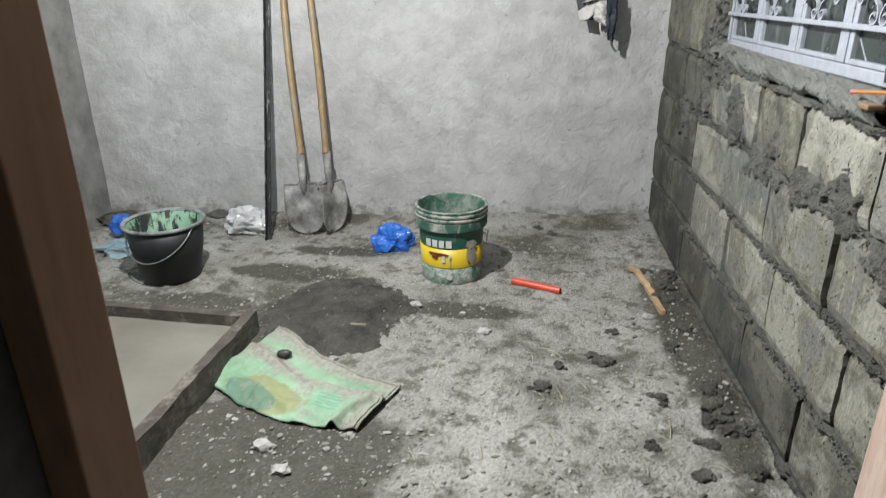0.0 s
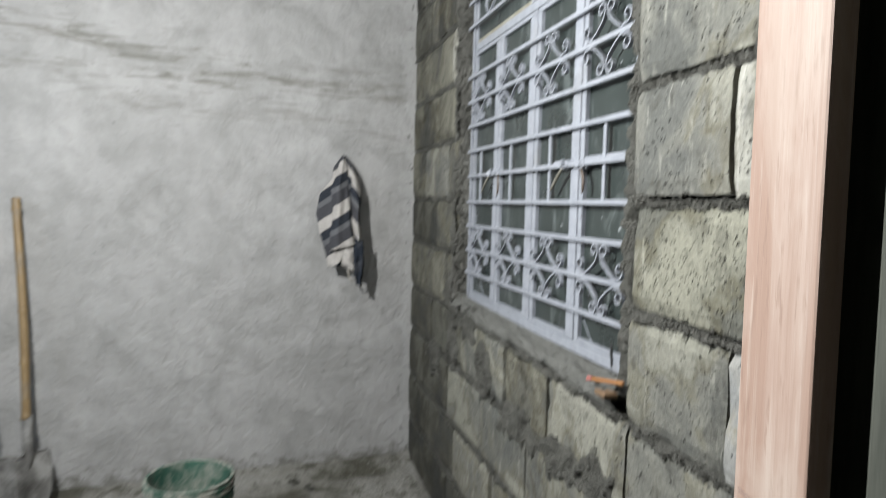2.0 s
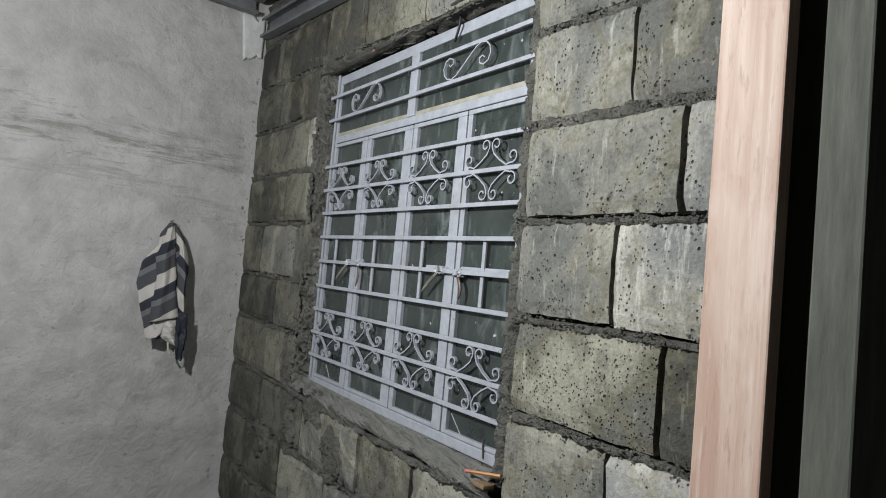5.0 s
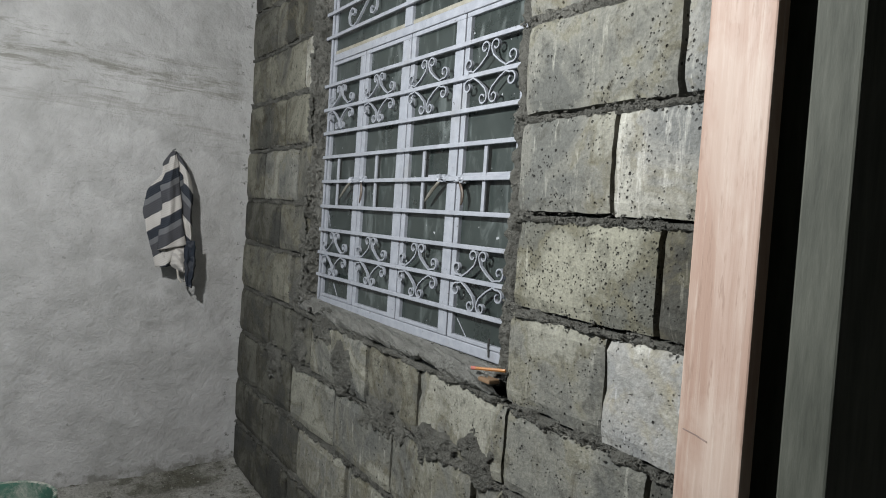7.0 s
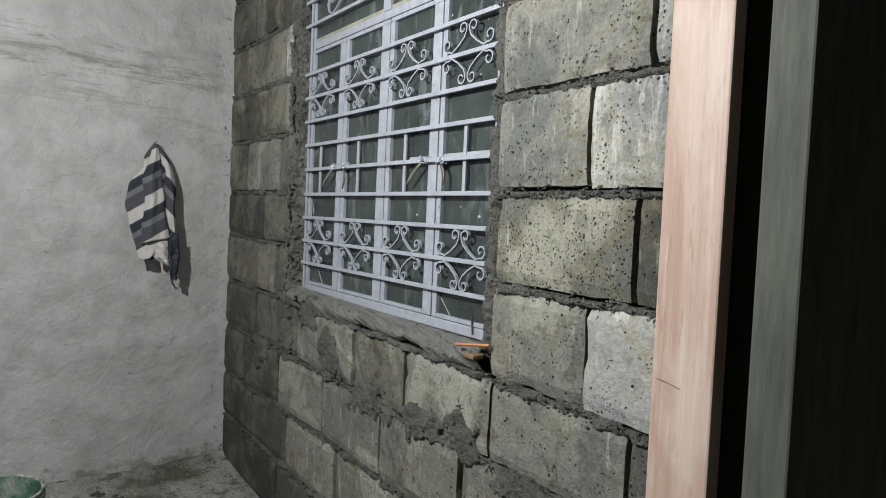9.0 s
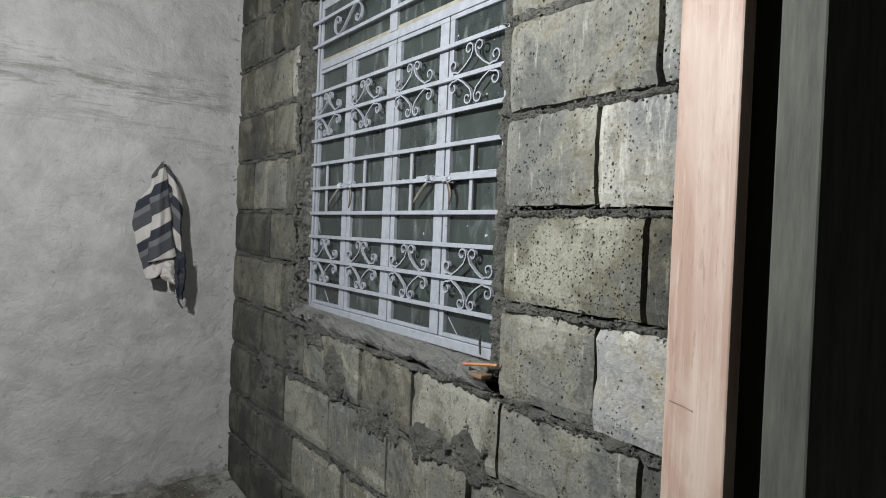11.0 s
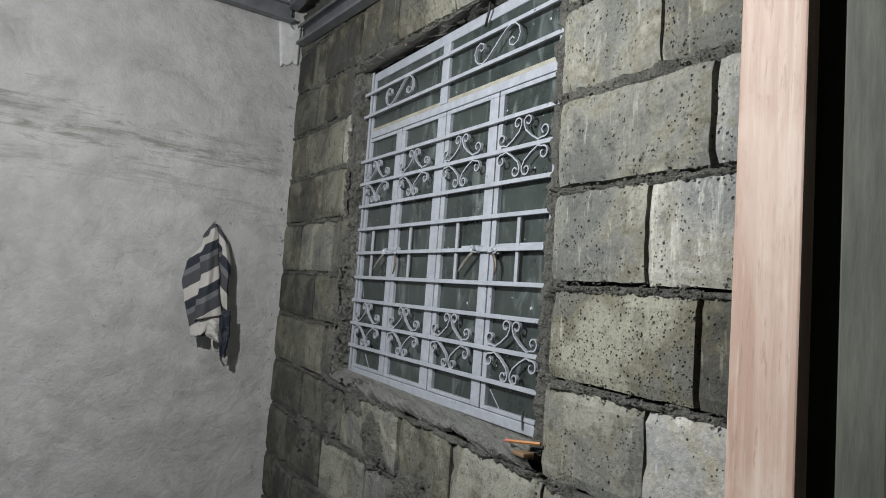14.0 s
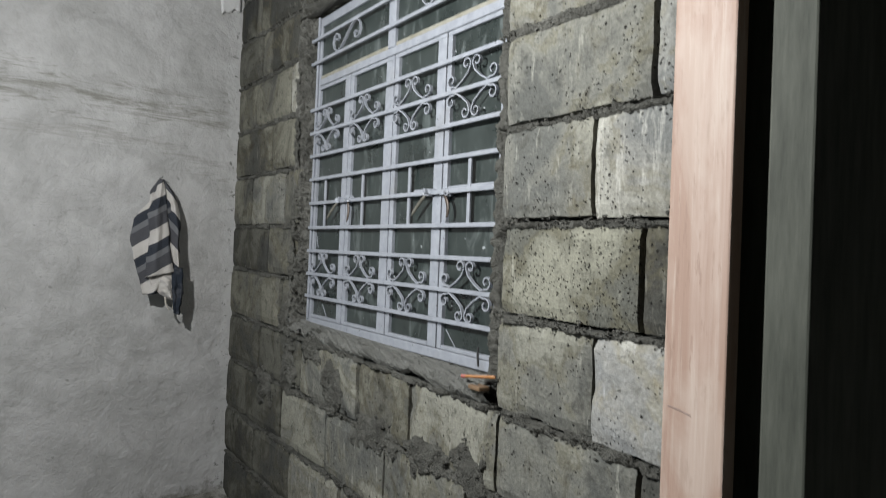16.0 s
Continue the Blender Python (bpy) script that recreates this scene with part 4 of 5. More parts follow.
def paint_pail():
    """A used paint pail: green body, yellow band, pale worn foot, ridged collar and wire bail."""
    at = (-1.02, 2.765, ground_at(-1.02, 2.765) - 0.006)
    ob = thing("paint_pail", at, "green and yellow plastic paint pail, open and cement-stained", "pail")
    green = Mat("stained_green_plastic", 0.45)
    n = green.noise(8, 6, 0.7)
    low = green.ramp(green.axis(2), (0.0, 0.55), (0.16, 0.0))
    stain = green.ramp(green.math("ADD", green.math("MULTIPLY", green.noise(14, 6, 0.75), 0.9), low), (0.52, 0.0), (0.72, 0.85))
    green = green.done(green.mix(stain, green.ramp(n, (0.3, (0.012, 0.085, 0.055)), (0.7, (0.03, 0.15, 0.10))), (0.34, 0.36, 0.31)), n, 0.001, 0.3)
    def caked(name, lo, hi, stretch=(1, 1, 1)):
        m = Mat(name, 0.7)
        crust = m.noise(17, 7, 0.75, stretch, distort=0.6)
        film = m.ramp(m.noise(5, 4, 0.6), (0.3, (0.015, 0.08, 0.052)), (0.7, (0.06, 0.17, 0.12)))
        chalk = m.ramp(m.noise(60, 3, 0.7), (0.3, (0.34, 0.33, 0.28)), (0.7, (0.56, 0.55, 0.49)))
        return m.done(m.mix(m.ramp(crust, (lo, 0.0), (hi, 0.92)), film, chalk), crust, 0.003, 0.5)

    pale = caked("cement_caked_green_foot", 0.40, 0.60)
    chalky = caked("chalky_green_rim", 0.42, 0.58, (1, 1, 2.5))
    skirt_green = caked("splashed_green_collar", 0.50, 0.66, (1, 1, 0.4))
    yellow = Mat("worn_yellow_print", 0.45)
    wear = yellow.ramp(yellow.noise(11, 6, 0.75), (0.58, 0.0), (0.72, 0.8))
    yellow = yellow.done(yellow.mix(wear, yellow.ramp(yellow.noise(5), (0.3, (0.62, 0.42, 0.01)), (0.7, (0.75, 0.56, 0.02))), (0.42, 0.40, 0.32)))
    body = [(0.0, 0.0), (0.125, 0.0), (0.132, 0.006), (0.145, 0.26), (0.150, 0.345), (0.146, 0.345), (0.141, 0.26), (0.128, 0.012), (0.0, 0.012)]
    part("body", mesh_from("body", *lathe(body, 48, at), green, True), None, ob)
    foot = [(0.1335, 0.012), (0.1375, 0.085), (0.1355, 0.085), (0.1315, 0.012), (0.1335, 0.012)]
    part("stained_foot", mesh_from("stained_foot", *lathe(foot, 48, at), pale, True), None, ob, "cement-stained pale foot")
    band = [(0.1380, 0.09), (0.1425, 0.178), (0.1405, 0.178), (0.136, 0.09), (0.1380, 0.09)]
    wrap = part("label_band", mesh_from("label_band", *lathe(band, 48, at), yellow, True), None, ob, "worn yellow printed band")
    collar = [(0.148, 0.258), (0.1595, 0.260), (0.161, 0.264), (0.161, 0.296), (0.150, 0.300)]
    part("collar", mesh_from("collar", *lathe(collar, 48, at), skirt_green), None, ob, "green collar with whitish splashes")
    rim = [(0.150, 0.298), (0.1585, 0.300), (0.1585, 0.306), (0.1625, 0.308), (0.1625, 0.314), (0.1575, 0.317), (0.1575, 0.323), (0.163, 0.326), (0.163, 0.333), (0.158, 0.336), (0.158, 0.342), (0.162, 0.345), (0.162, 0.349), (0.158, 0.352), (0.150, 0.350), (0.148, 0.340)]
    part("rim", mesh_from("rim", *lathe(rim, 48, at), chalky), None, ob, "ridged whitish rim")
    inner = [(0.1462, 0.349), (0.1445, 0.340), (0.1385, 0.26), (0.1245, 0.05), (0.0, 0.048)]
    part("inner_wall", mesh_from("inner_wall", *lathe(inner, 48, at), caked("inner_green_film", 0.44, 0.74), True), None, ob, "green paint film inside")

    def on_side(a0, a1, z0, z1, off, name, mat, label, worn=0.0):
        """A thin patch on the pail's side; worn rounds and frays its outline."""
        def pts(u, v):
            z = z0 + v * (z1 - z0)
            span = (1 - worn) + worn * math.sqrt(max(0.02, 1 - (2 * v - 1) ** 2)) * (1 + 0.5 * noise.noise(Vector((z * 60, a0 * 3, u * 2))))
            a = (a0 + a1) / 2 + (u - 0.5) * (a1 - a0) * span + worn * 0.05 * noise.noise(Vector((z * 45, a0, 4)))
            r = 0.1342 + 0.05 * z + off
            return (at[0] + r * math.cos(a), at[1] + r * math.sin(a), at[2] + z)

        v, f = sheet(8, 14, pts)
        part(name, mesh_from(name, v, f, mat), None, wrap, label)

    white = plain("white_print", (0.62, 0.63, 0.62), (0.72, 0.72, 0.70), 40, 0.5)
    red = plain("dark_red_print", (0.16, 0.02, 0.02), (0.25, 0.05, 0.03), 40, 0.5)
    drip = plain("beige_paint_drip", (0.55, 0.52, 0.42), (0.68, 0.66, 0.56), 40, 0.5)
    d = math.radians
    for a0, a1 in ((-132, -121), (-118, -108), (-105, -96), (-93, -83)):
        on_side(d(a0), d(a1), 0.188, 0.222, 0.0025, "letter_bar", white, "white printed bar")
    on_side(d(-128), d(-84), 0.150, 0.164, 0.0045, "printed_shape", red, "dark red printed shape", 0.9)
    on_side(d(-119), d(-108), 0.132, 0.150, 0.0045, "printed_shape", red, "dark red printed shape", 0.9)
    on_side(d(-102), d(-94), 0.118, 0.150, 0.0048, "printed_shape", white, "worn white spot", 0.9)
    on_side(d(-88), d(-85.5), 0.098, 0.150, 0.0062, "paint_drip", drip, "dried beige paint drip", 0.9)
    on_side(d(-89), d(-84), 0.136, 0.154, 0.0056, "paint_drip", drip, "dried beige paint drip", 0.9)
    on_side(d(-91), d(-81), 0.035, 0.062, 0.0056, "paint_drip", drip, "dried beige paint smear", 0.9)
    scuff = plain("grey_scuff", (0.26, 0.24, 0.22), (0.46, 0.44, 0.40), 30, 0.8)
    for a0, a1, z0, z1, off in ((-58, -36, 0.180, 0.218, 0.0046), (-57, -47, 0.120, 0.182, 0.0050), (-49, -38, 0.095, 0.180, 0.0054)):
        on_side(d(a0), d(a1), z0, z1, off, "worn_patch", scuff, "grey scuffed patch", 0.9)
    # the wire bail, let down along the far side
    ear = [(at[0] + 0.158 * math.cos(d(a)), at[1] + 0.158 * math.sin(d(a)), at[2] + 0.25) for a in (-22, 158)]
    pts = []
    for i in range(15):
        t = i / 14
        a = d(-22) + math.pi * t
        pts.append((at[0] + 0.166 * math.cos(a), at[1] + 0.166 * math.sin(a), at[2] + 0.252 - 0.085 * math.sin(math.pi * t)))
    bail = part("bail", mesh_from("bail", *tube(pts, 0.0025, 6), WIRE, True), None, ob, "thin wire bail")
    loop = [(at[0] + 0.163, at[1] - 0.055 + 0.012 * math.sin(k), at[2] + 0.222 + 0.026 * math.cos(k)) for k in [i * math.pi / 5 for i in range(11)]]
    part("bail_eye", mesh_from("bail_eye", *tube(loop, 0.0025, 6), WIRE, True), None, bail, "bent wire eye")


def black_bucket():
    at = (-2.30, 2.60, ground_at(-2.30, 2.60) - 0.006)
    ob = thing("black_bucket", at, "black rubber bucket smeared with pale green paint inside", "bucket")
    black = Mat("scuffed_black_rubber", 0.55)
    n = black.noise(7, 6, 0.7)
    spots = black.ramp(black.noise(26, 3), (0.70, 0.0), (0.76, 0.7))
    black = black.done(black.mix(spots, black.ramp(n, (0.3, (0.009, 0.009, 0.011)), (0.7, (0.022, 0.022, 0.025))), (0.16, 0.17, 0.16)), n, 0.002, 0.4)
    smeared = Mat("green_paint_smears", 0.5)
    run = smeared.ramp(smeared.noise(16, 5, 0.7, stretch=(1, 1, 0.35)), (0.47, 0.0), (0.53, 1.0))
    smeared = smeared.done(smeared.mix(run, (0.02, 0.022, 0.022), smeared.ramp(smeared.noise(6), (0.3, (0.20, 0.40, 0.26)), (0.7, (0.36, 0.56, 0.40)))), run, 0.003, 0.5)
    rim = plain("pale_dusty_rim", (0.10, 0.11, 0.11), (0.32, 0.35, 0.33), 16, 0.7)
    part("body", mesh_from("body", *lathe([(0.0, 0.0), (0.118, 0.0), (0.126, 0.006), (0.150, 0.135), (0.153, 0.138), (0.166, 0.262), (0.160, 0.262), (0.0, 0.258)][:-1] + [(0.142, 0.13), (0.118, 0.02), (0.0, 0.02)], 48, at), black, True), None, ob)
    part("rim", mesh_from("rim", *lathe([(0.164, 0.252), (0.176, 0.257), (0.180, 0.266), (0.176, 0.273), (0.168, 0.272), (0.160, 0.266)], 48, at), rim, True), None, ob, "pale dusty rolled rim")
    part("paint_lining", mesh_from("paint_lining", *lathe([(0.1645, 0.268), (0.1585, 0.258), (0.1400, 0.13), (0.1165, 0.03), (0.0, 0.028)], 48, at), smeared, True), None, ob, "pale green paint smears")
    pts = []
    for i in range(19):
        t = i / 18
        a = math.radians(-170) + math.radians(150) * t
        pts.append((at[0] + (0.172 - 0.010 * math.sin(math.pi * t)) * math.cos(a), at[1] + (0.172 - 0.010 * math.sin(math.pi * t)) * math.sin(a), at[2] + 0.235 - 0.125 * math.sin(math.pi * t) ** 0.8 + 0.02 * t))
    part("bail", mesh_from("bail", *tube(pts, 0.0035, 6), WIRE, True), None, ob, "grey wire bail")


def bamboo_material():
    m = Mat("weathered_bamboo", 0.5)
    n = m.noise(14, 6, 0.7, stretch=(5, 5, 0.6))
    base = m.ramp(n, (0.3, (0.22, 0.14, 0.06)), (0.7, (0.42, 0.295, 0.14)))
    grime = m.ramp(m.noise(6, 4), (0.52, 0.0), (0.68, 0.75))
    return m.done(m.mix(grime, base, (0.30, 0.28, 0.24)), n, 0.001, 0.4)


BAMBOO = bamboo_material()


def shovel(foot, top, tilt, label, width=0.105, flat=0.0):
    """A pointed shovel that stands on its blade and leans on the wall."""
    foot, top = Vector(foot), Vector(top)
    ob = thing("shovel", foot, label, "shovel", "shovels against the wall")
    d = (top - foot).normalized()
    side = Vector((math.cos(tilt), math.sin(tilt), 0))
    side = (side - d * side.dot(d)).normalized()
    front = side.cross(d)
    if front.y > 0:
        front = -front
    steel = Mat("cement_caked_steel", 0.75, 0.15)
    n = steel.noise(9, 6, 0.7)
    steel = steel.done(steel.ramp(n, (0.34, (0.11, 0.105, 0.098)), (0.50, (0.27, 0.265, 0.25)), (0.64, (0.50, 0.495, 0.475))), n, 0.002, 0.5)

    def blade(u, v):
        s = 2 * u - 1
        h = 0.27 * v
        w = width * (1.0 - max(0.0, 1 - v / 0.50) ** 2.6) ** 0.5 if v < 0.50 else width
        p = foot + d * h + side * (s * max(w, 0.004)) + front * (0.03 * (1 - s * s) * (-0.7) + 0.03 * math.sin(v * 2.6))
        return p

    v, f = thick(16, 18, blade, tuple(-front * 0.0035))
    part("blade", mesh_from("blade", v, f, steel, True), None, ob, "cement-caked pointed steel blade")
    for s in (-1, 1):
        v, f = tube([foot + d * 0.272 + side * (s * width), foot + d * 0.275 + side * (s * 0.035), foot + d * 0.285 + side * (s * 0.022)], 0.006, 6)
        part("shoulder", mesh_from("shoulder", v, f, steel, True), None, ob)
    v, f = tube([foot + d * 0.19 - front * 0.010, foot + d * 0.27, foot + d * 0.36, foot + d * 0.44], [0.010, 0.021, 0.021, 0.022], 12)
    part("socket", mesh_from("socket", v, f, steel, True), None, ob, "worn steel socket")
    length = (top - foot).length
    path, rad = [], []
    at = 0.43
    while at < length:
        sway = side * (0.006 * math.sin(at * 5 + tilt * 3))
        node = abs((at - 0.43) % 0.23) < 0.012
        path.append(foot + d * at + sway)
        rad.append(0.0205 if node else 0.0178)
        at += 0.0115
    v, f = tube(path, rad, 12)
    part("handle", mesh_from("handle", v, f, BAMBOO, True), None, ob, "weathered bamboo pole")
    return ob


def plank_tray():
    """The open box of boards with watery cement in it."""
    ob = thing("mixing_box", (-2.05, 1.75, 0.0), "wooden mixing box of dirty boards with cloudy cement water", "mixing box")
    wood = Mat("cement_caked_board", 0.85)
    n = wood.noise(10, 6, 0.7, stretch=(1, 1, 2))
    wood = wood.done(wood.mix(wood.ramp(wood.noise(13, 5, 0.7), (0.50, 0.0), (0.68, 0.85)), wood.ramp(n, (0.3, (0.036, 0.030, 0.022)), (0.7, (0.11, 0.094, 0.072))), (0.25, 0.23, 0.19)), n, 0.006, 0.7)

    def board(a, b, h, w, name="board"):
        a, b = Vector(a), Vector(b)
        d = (b - a).normalized()
        s = Vector((-d.y, d.x, 0))

        def pt(u, v):
            # section runs round the board
            ring = ((-0.5, 0), (0.5, 0), (0.5, 1), (-0.5, 1), (-0.5, 0))
            k = min(int(v * 4), 3)
            t = v * 4 - k
            q = (ring[k][0] + t * (ring[k + 1][0] - ring[k][0]), ring[k][1] + t * (ring[k + 1][1] - ring[k][1]))
            p = a + (b - a) * u + s * (q[0] * w) + Vector((0, 0, q[1] * h))
            j = 0.004 * fbm(p.x * 12, p.y * 12, p.z * 12, 3)
            return p + s * j + Vector((0, 0, j if q[1] > 0.5 else 0))

        v, f = sheet(30, 16, pt)
        f.append(tuple(i * 31 for i in range(16)))
        f.append(tuple(i * 31 + 30 for i in reversed(range(16))))
        part(name, mesh_from(name, v, f, wood, False), None, ob)

    board((-1.735, 1.12, -0.01), (-1.715, 2.145, -0.01), 0.105, 0.042)
    board((-1.742, 2.125, -0.01), (-2.62, 2.17, -0.01), 0.098, 0.042)
    board((-2.62, 2.15, -0.01), (-2.60, 1.12, -0.01), 0.10, 0.042)
    board((-2.58, 1.13, -0.01), (-1.76, 1.12, -0.01), 0.10, 0.042)
    water = Mat("cloudy_cement_water", 0.12)
    n = water.noise(3, 4, 0.6)
    water = water.done(water.ramp(n, (0.3, (0.20, 0.187, 0.152)), (0.7, (0.27, 0.255, 0.215))), water.noise(6, 3), 0.002, 0.25)
    part("slurry", mesh_from("slurry", *sheet(30, 30, lambda u, v: (-2.60 + 0.85 * u, 1.13 + 1.01 * v, 0.042 + 0.0012 * fbm(u * 4, v * 4, 1, 2))), water, True), None, ob, "cloudy beige cement water")


def cement_sack():
    """A torn woven sack lying flat, folded over once along its length, with one end turned up."""
    ob = thing("cement_sack", (-1.40, 1.85, 0.0), "crumpled pale green plastic cement sack lying flat", "sack")
    m = Mat("woven_green_sack", 0.6, spec=0.3)

    def layer(name):
        n = m.t.nodes.new("ShaderNodeAttribute")
        n.attribute_name = name
        return n.outputs["Fac"]

    u_, v_ = layer("along"), layer("across")
    wob = m.math("MULTIPLY", m.math("SUBTRACT", m.noise(9, 5, 0.7), 0.5), 0.22)
    un, vn = m.math("ADD", u_, wob), m.math("ADD", v_, wob)
    fold = m.noise(7, 5, 0.65, distort=0.6)
    base = m.ramp(m.noise(4.5, 4, 0.6), (0.32, (0.19, 0.35, 0.21)), (0.55, (0.29, 0.48, 0.31)), (0.75, (0.46, 0.62, 0.47)))

    def spot(cu, cv, ru, rv):
        a = m.math("POWER", m.math("ABSOLUTE", m.math("DIVIDE", m.math("SUBTRACT", un, cu), ru)), 2.0)
        c = m.math("POWER", m.math("ABSOLUTE", m.math("DIVIDE", m.math("SUBTRACT", vn, cv), rv)), 2.0)
        return m.ramp(m.math("ADD", a, c), (0.75, 1.0), (1.0, 0.0))

    # the printed ochre sweep with a dark green shape under it
    base = m.mix(m.math("MULTIPLY", spot(0.42, 0.20, 0.26, 0.22), 0.8), base, (0.30, 0.29, 0.12))
    base = m.mix(m.math("MULTIPLY", spot(0.32, 0.10, 0.20, 0.15), 0.85), base, (0.11, 0.22, 0.155))
    # six short faded bars of print
    line = m.math("GREATER_THAN", m.math("FRACT", m.math("MULTIPLY", v_, 19.0)), 0.55)
    inside = m.math("MULTIPLY", m.math("LESS_THAN", m.math("ABSOLUTE", m.math("SUBTRACT", un, 0.76)), 0.085), m.math("LESS_THAN", m.math("ABSOLUTE", m.math("SUBTRACT", v_, 0.36)), 0.15))
    base = m.mix(m.math("MULTIPLY", m.math("MULTIPLY", line, inside), 0.6), base, (0.13, 0.30, 0.24))
    # bare dirty weave along the folded edge, the far hem and the turned end
    dirt = m.ramp(m.noise(70, 4, 0.7), (0.3, (0.22, 0.205, 0.17)), (0.7, (0.42, 0.395, 0.345)))
    ridge = m.ramp(m.math("ABSOLUTE", m.math("SUBTRACT", vn, 0.60)), (0.05, 0.95), (0.15, 0.0))
    hem = m.ramp(vn, (0.76, 0.0), (0.92, 0.95))
    end = m.ramp(un, (0.86, 0.0), (0.95, 0.8))
    base = m.mix(m.math("MAXIMUM", m.math("MAXIMUM", ridge, hem), end), base, dirt)
    base = m.mix(m.ramp(m.noise(10, 6, 0.75, shift=(1, 5, 0)), (0.52, 0.0), (0.62, 0.7)), base, dirt)
    weave = m.noise(220, 1)
    green = m.done(base, m.math("ADD", fold, m.math("MULTIPLY", weave, 0.15)), 0.008, 0.6)
    a, b, c, d = Vector((-1.735, 1.80, 0)), Vector((-1.165, 1.585, 0)), Vector((-1.075, 1.815, 0)), Vector((-1.615, 2.150, 0))

    def pt(u, v):
        lo = a.lerp(b, u) - Vector((0.03, 0.045, 0)) * math.sin(math.pi * u)
        hi = d.lerp(c, u) - Vector((0.01, 0.028, 0)) * math.sin(math.pi * u) * (1.0 if u > 0.3 else u / 0.3)
        p = lo.lerp(hi, v)
        edge = 0.005 * fbm(u * 5, v * 5, 8, 4)
        p += Vector((edge, edge * 0.6, 0))
        crease = abs(noise.noise(Vector((u * 2.6 + v * 1.2, v * 3.5, 0.4))))
        z = 0.012 + 0.020 * max(0.0, 0.25 - crease) + 0.006 * fbm(u * 8, v * 7, 3, 4)
        # the upper layer ends in a fold and drops to the lower one behind it
        z += 0.020 / (1 + math.exp((v - 0.62 - 0.02 * math.sin(u * 9)) / 0.012)) * min(1.0, 6 * v)
        z += 0.010 * math.exp(-((v - 0.57) / 0.04) ** 2)
        # the turned-up end
        z += 0.032 * math.exp(-((u - 0.93 + 0.10 * (0.5 - v)) / 0.022) ** 2) * (1 - v)
        return (p.x, p.y, ground_at(p.x, p.y) + max(z, 0.006))

    nu, nv = 90, 44
    v, f = thick(nu, nv, pt, (0, 0, -0.004))
    me = mesh_from("sack_cloth", v, f, green, True)
    grid = [(i / nu, j / nv) for j in range(nv + 1) for i in range(nu + 1)]
    grid = (grid * 2)[:len(v)]
    for name, k in (("along", 0), ("across", 1)):
        me.attributes.new(name, "FLOAT", "POINT").data.foreach_set("value", [g[k] for g in grid])
    part("sack_cloth", me, None, ob)
    hem_cloth = plain("dirty_white_hem", (0.24, 0.225, 0.185), (0.44, 0.415, 0.36), 50, 0.8)
    part("stitched_hem", mesh_from("stitched_hem", *tube([pt(i / 40, 0.985) for i in range(41)], 0.009, 6, 0.3), hem_cloth, True), None, ob, "dirty white stitched hem")
    part("turned_end", mesh_from("turned_end", *tube([pt(0.985, i / 20) for i in range(21)], 0.007, 6, 0.35), hem_cloth, True), None, ob, "frayed turned-up end")


def crumpled(name, at, size, seed, mat, label, category, level=4, amp=1.3):
    bm = bmesh.new()
    bmesh.ops.create_icosphere(bm, subdivisions=level, radius=1.0)
    for v in bm.verts:
        p = v.co.copy()
        ridge = 1 - abs(noise.noise(p * 1.25 + Vector((seed, 0, 0)))) * amp
        fine = 1 - abs(noise.noise(p * 3.0 + Vector((0, seed, 0)))) * 0.75
        k = 0.72 * ridge + 0.28 * fine
        v.co = Vector((at[0] + p.x * size[0] * k, at[1] + p.y * size[1] * k, at[2] + max(p.z, -0.55) * size[2] * k + 0.5 * size[2] * 0.8))
    return tagged(part(name, bm, mat), label, category)


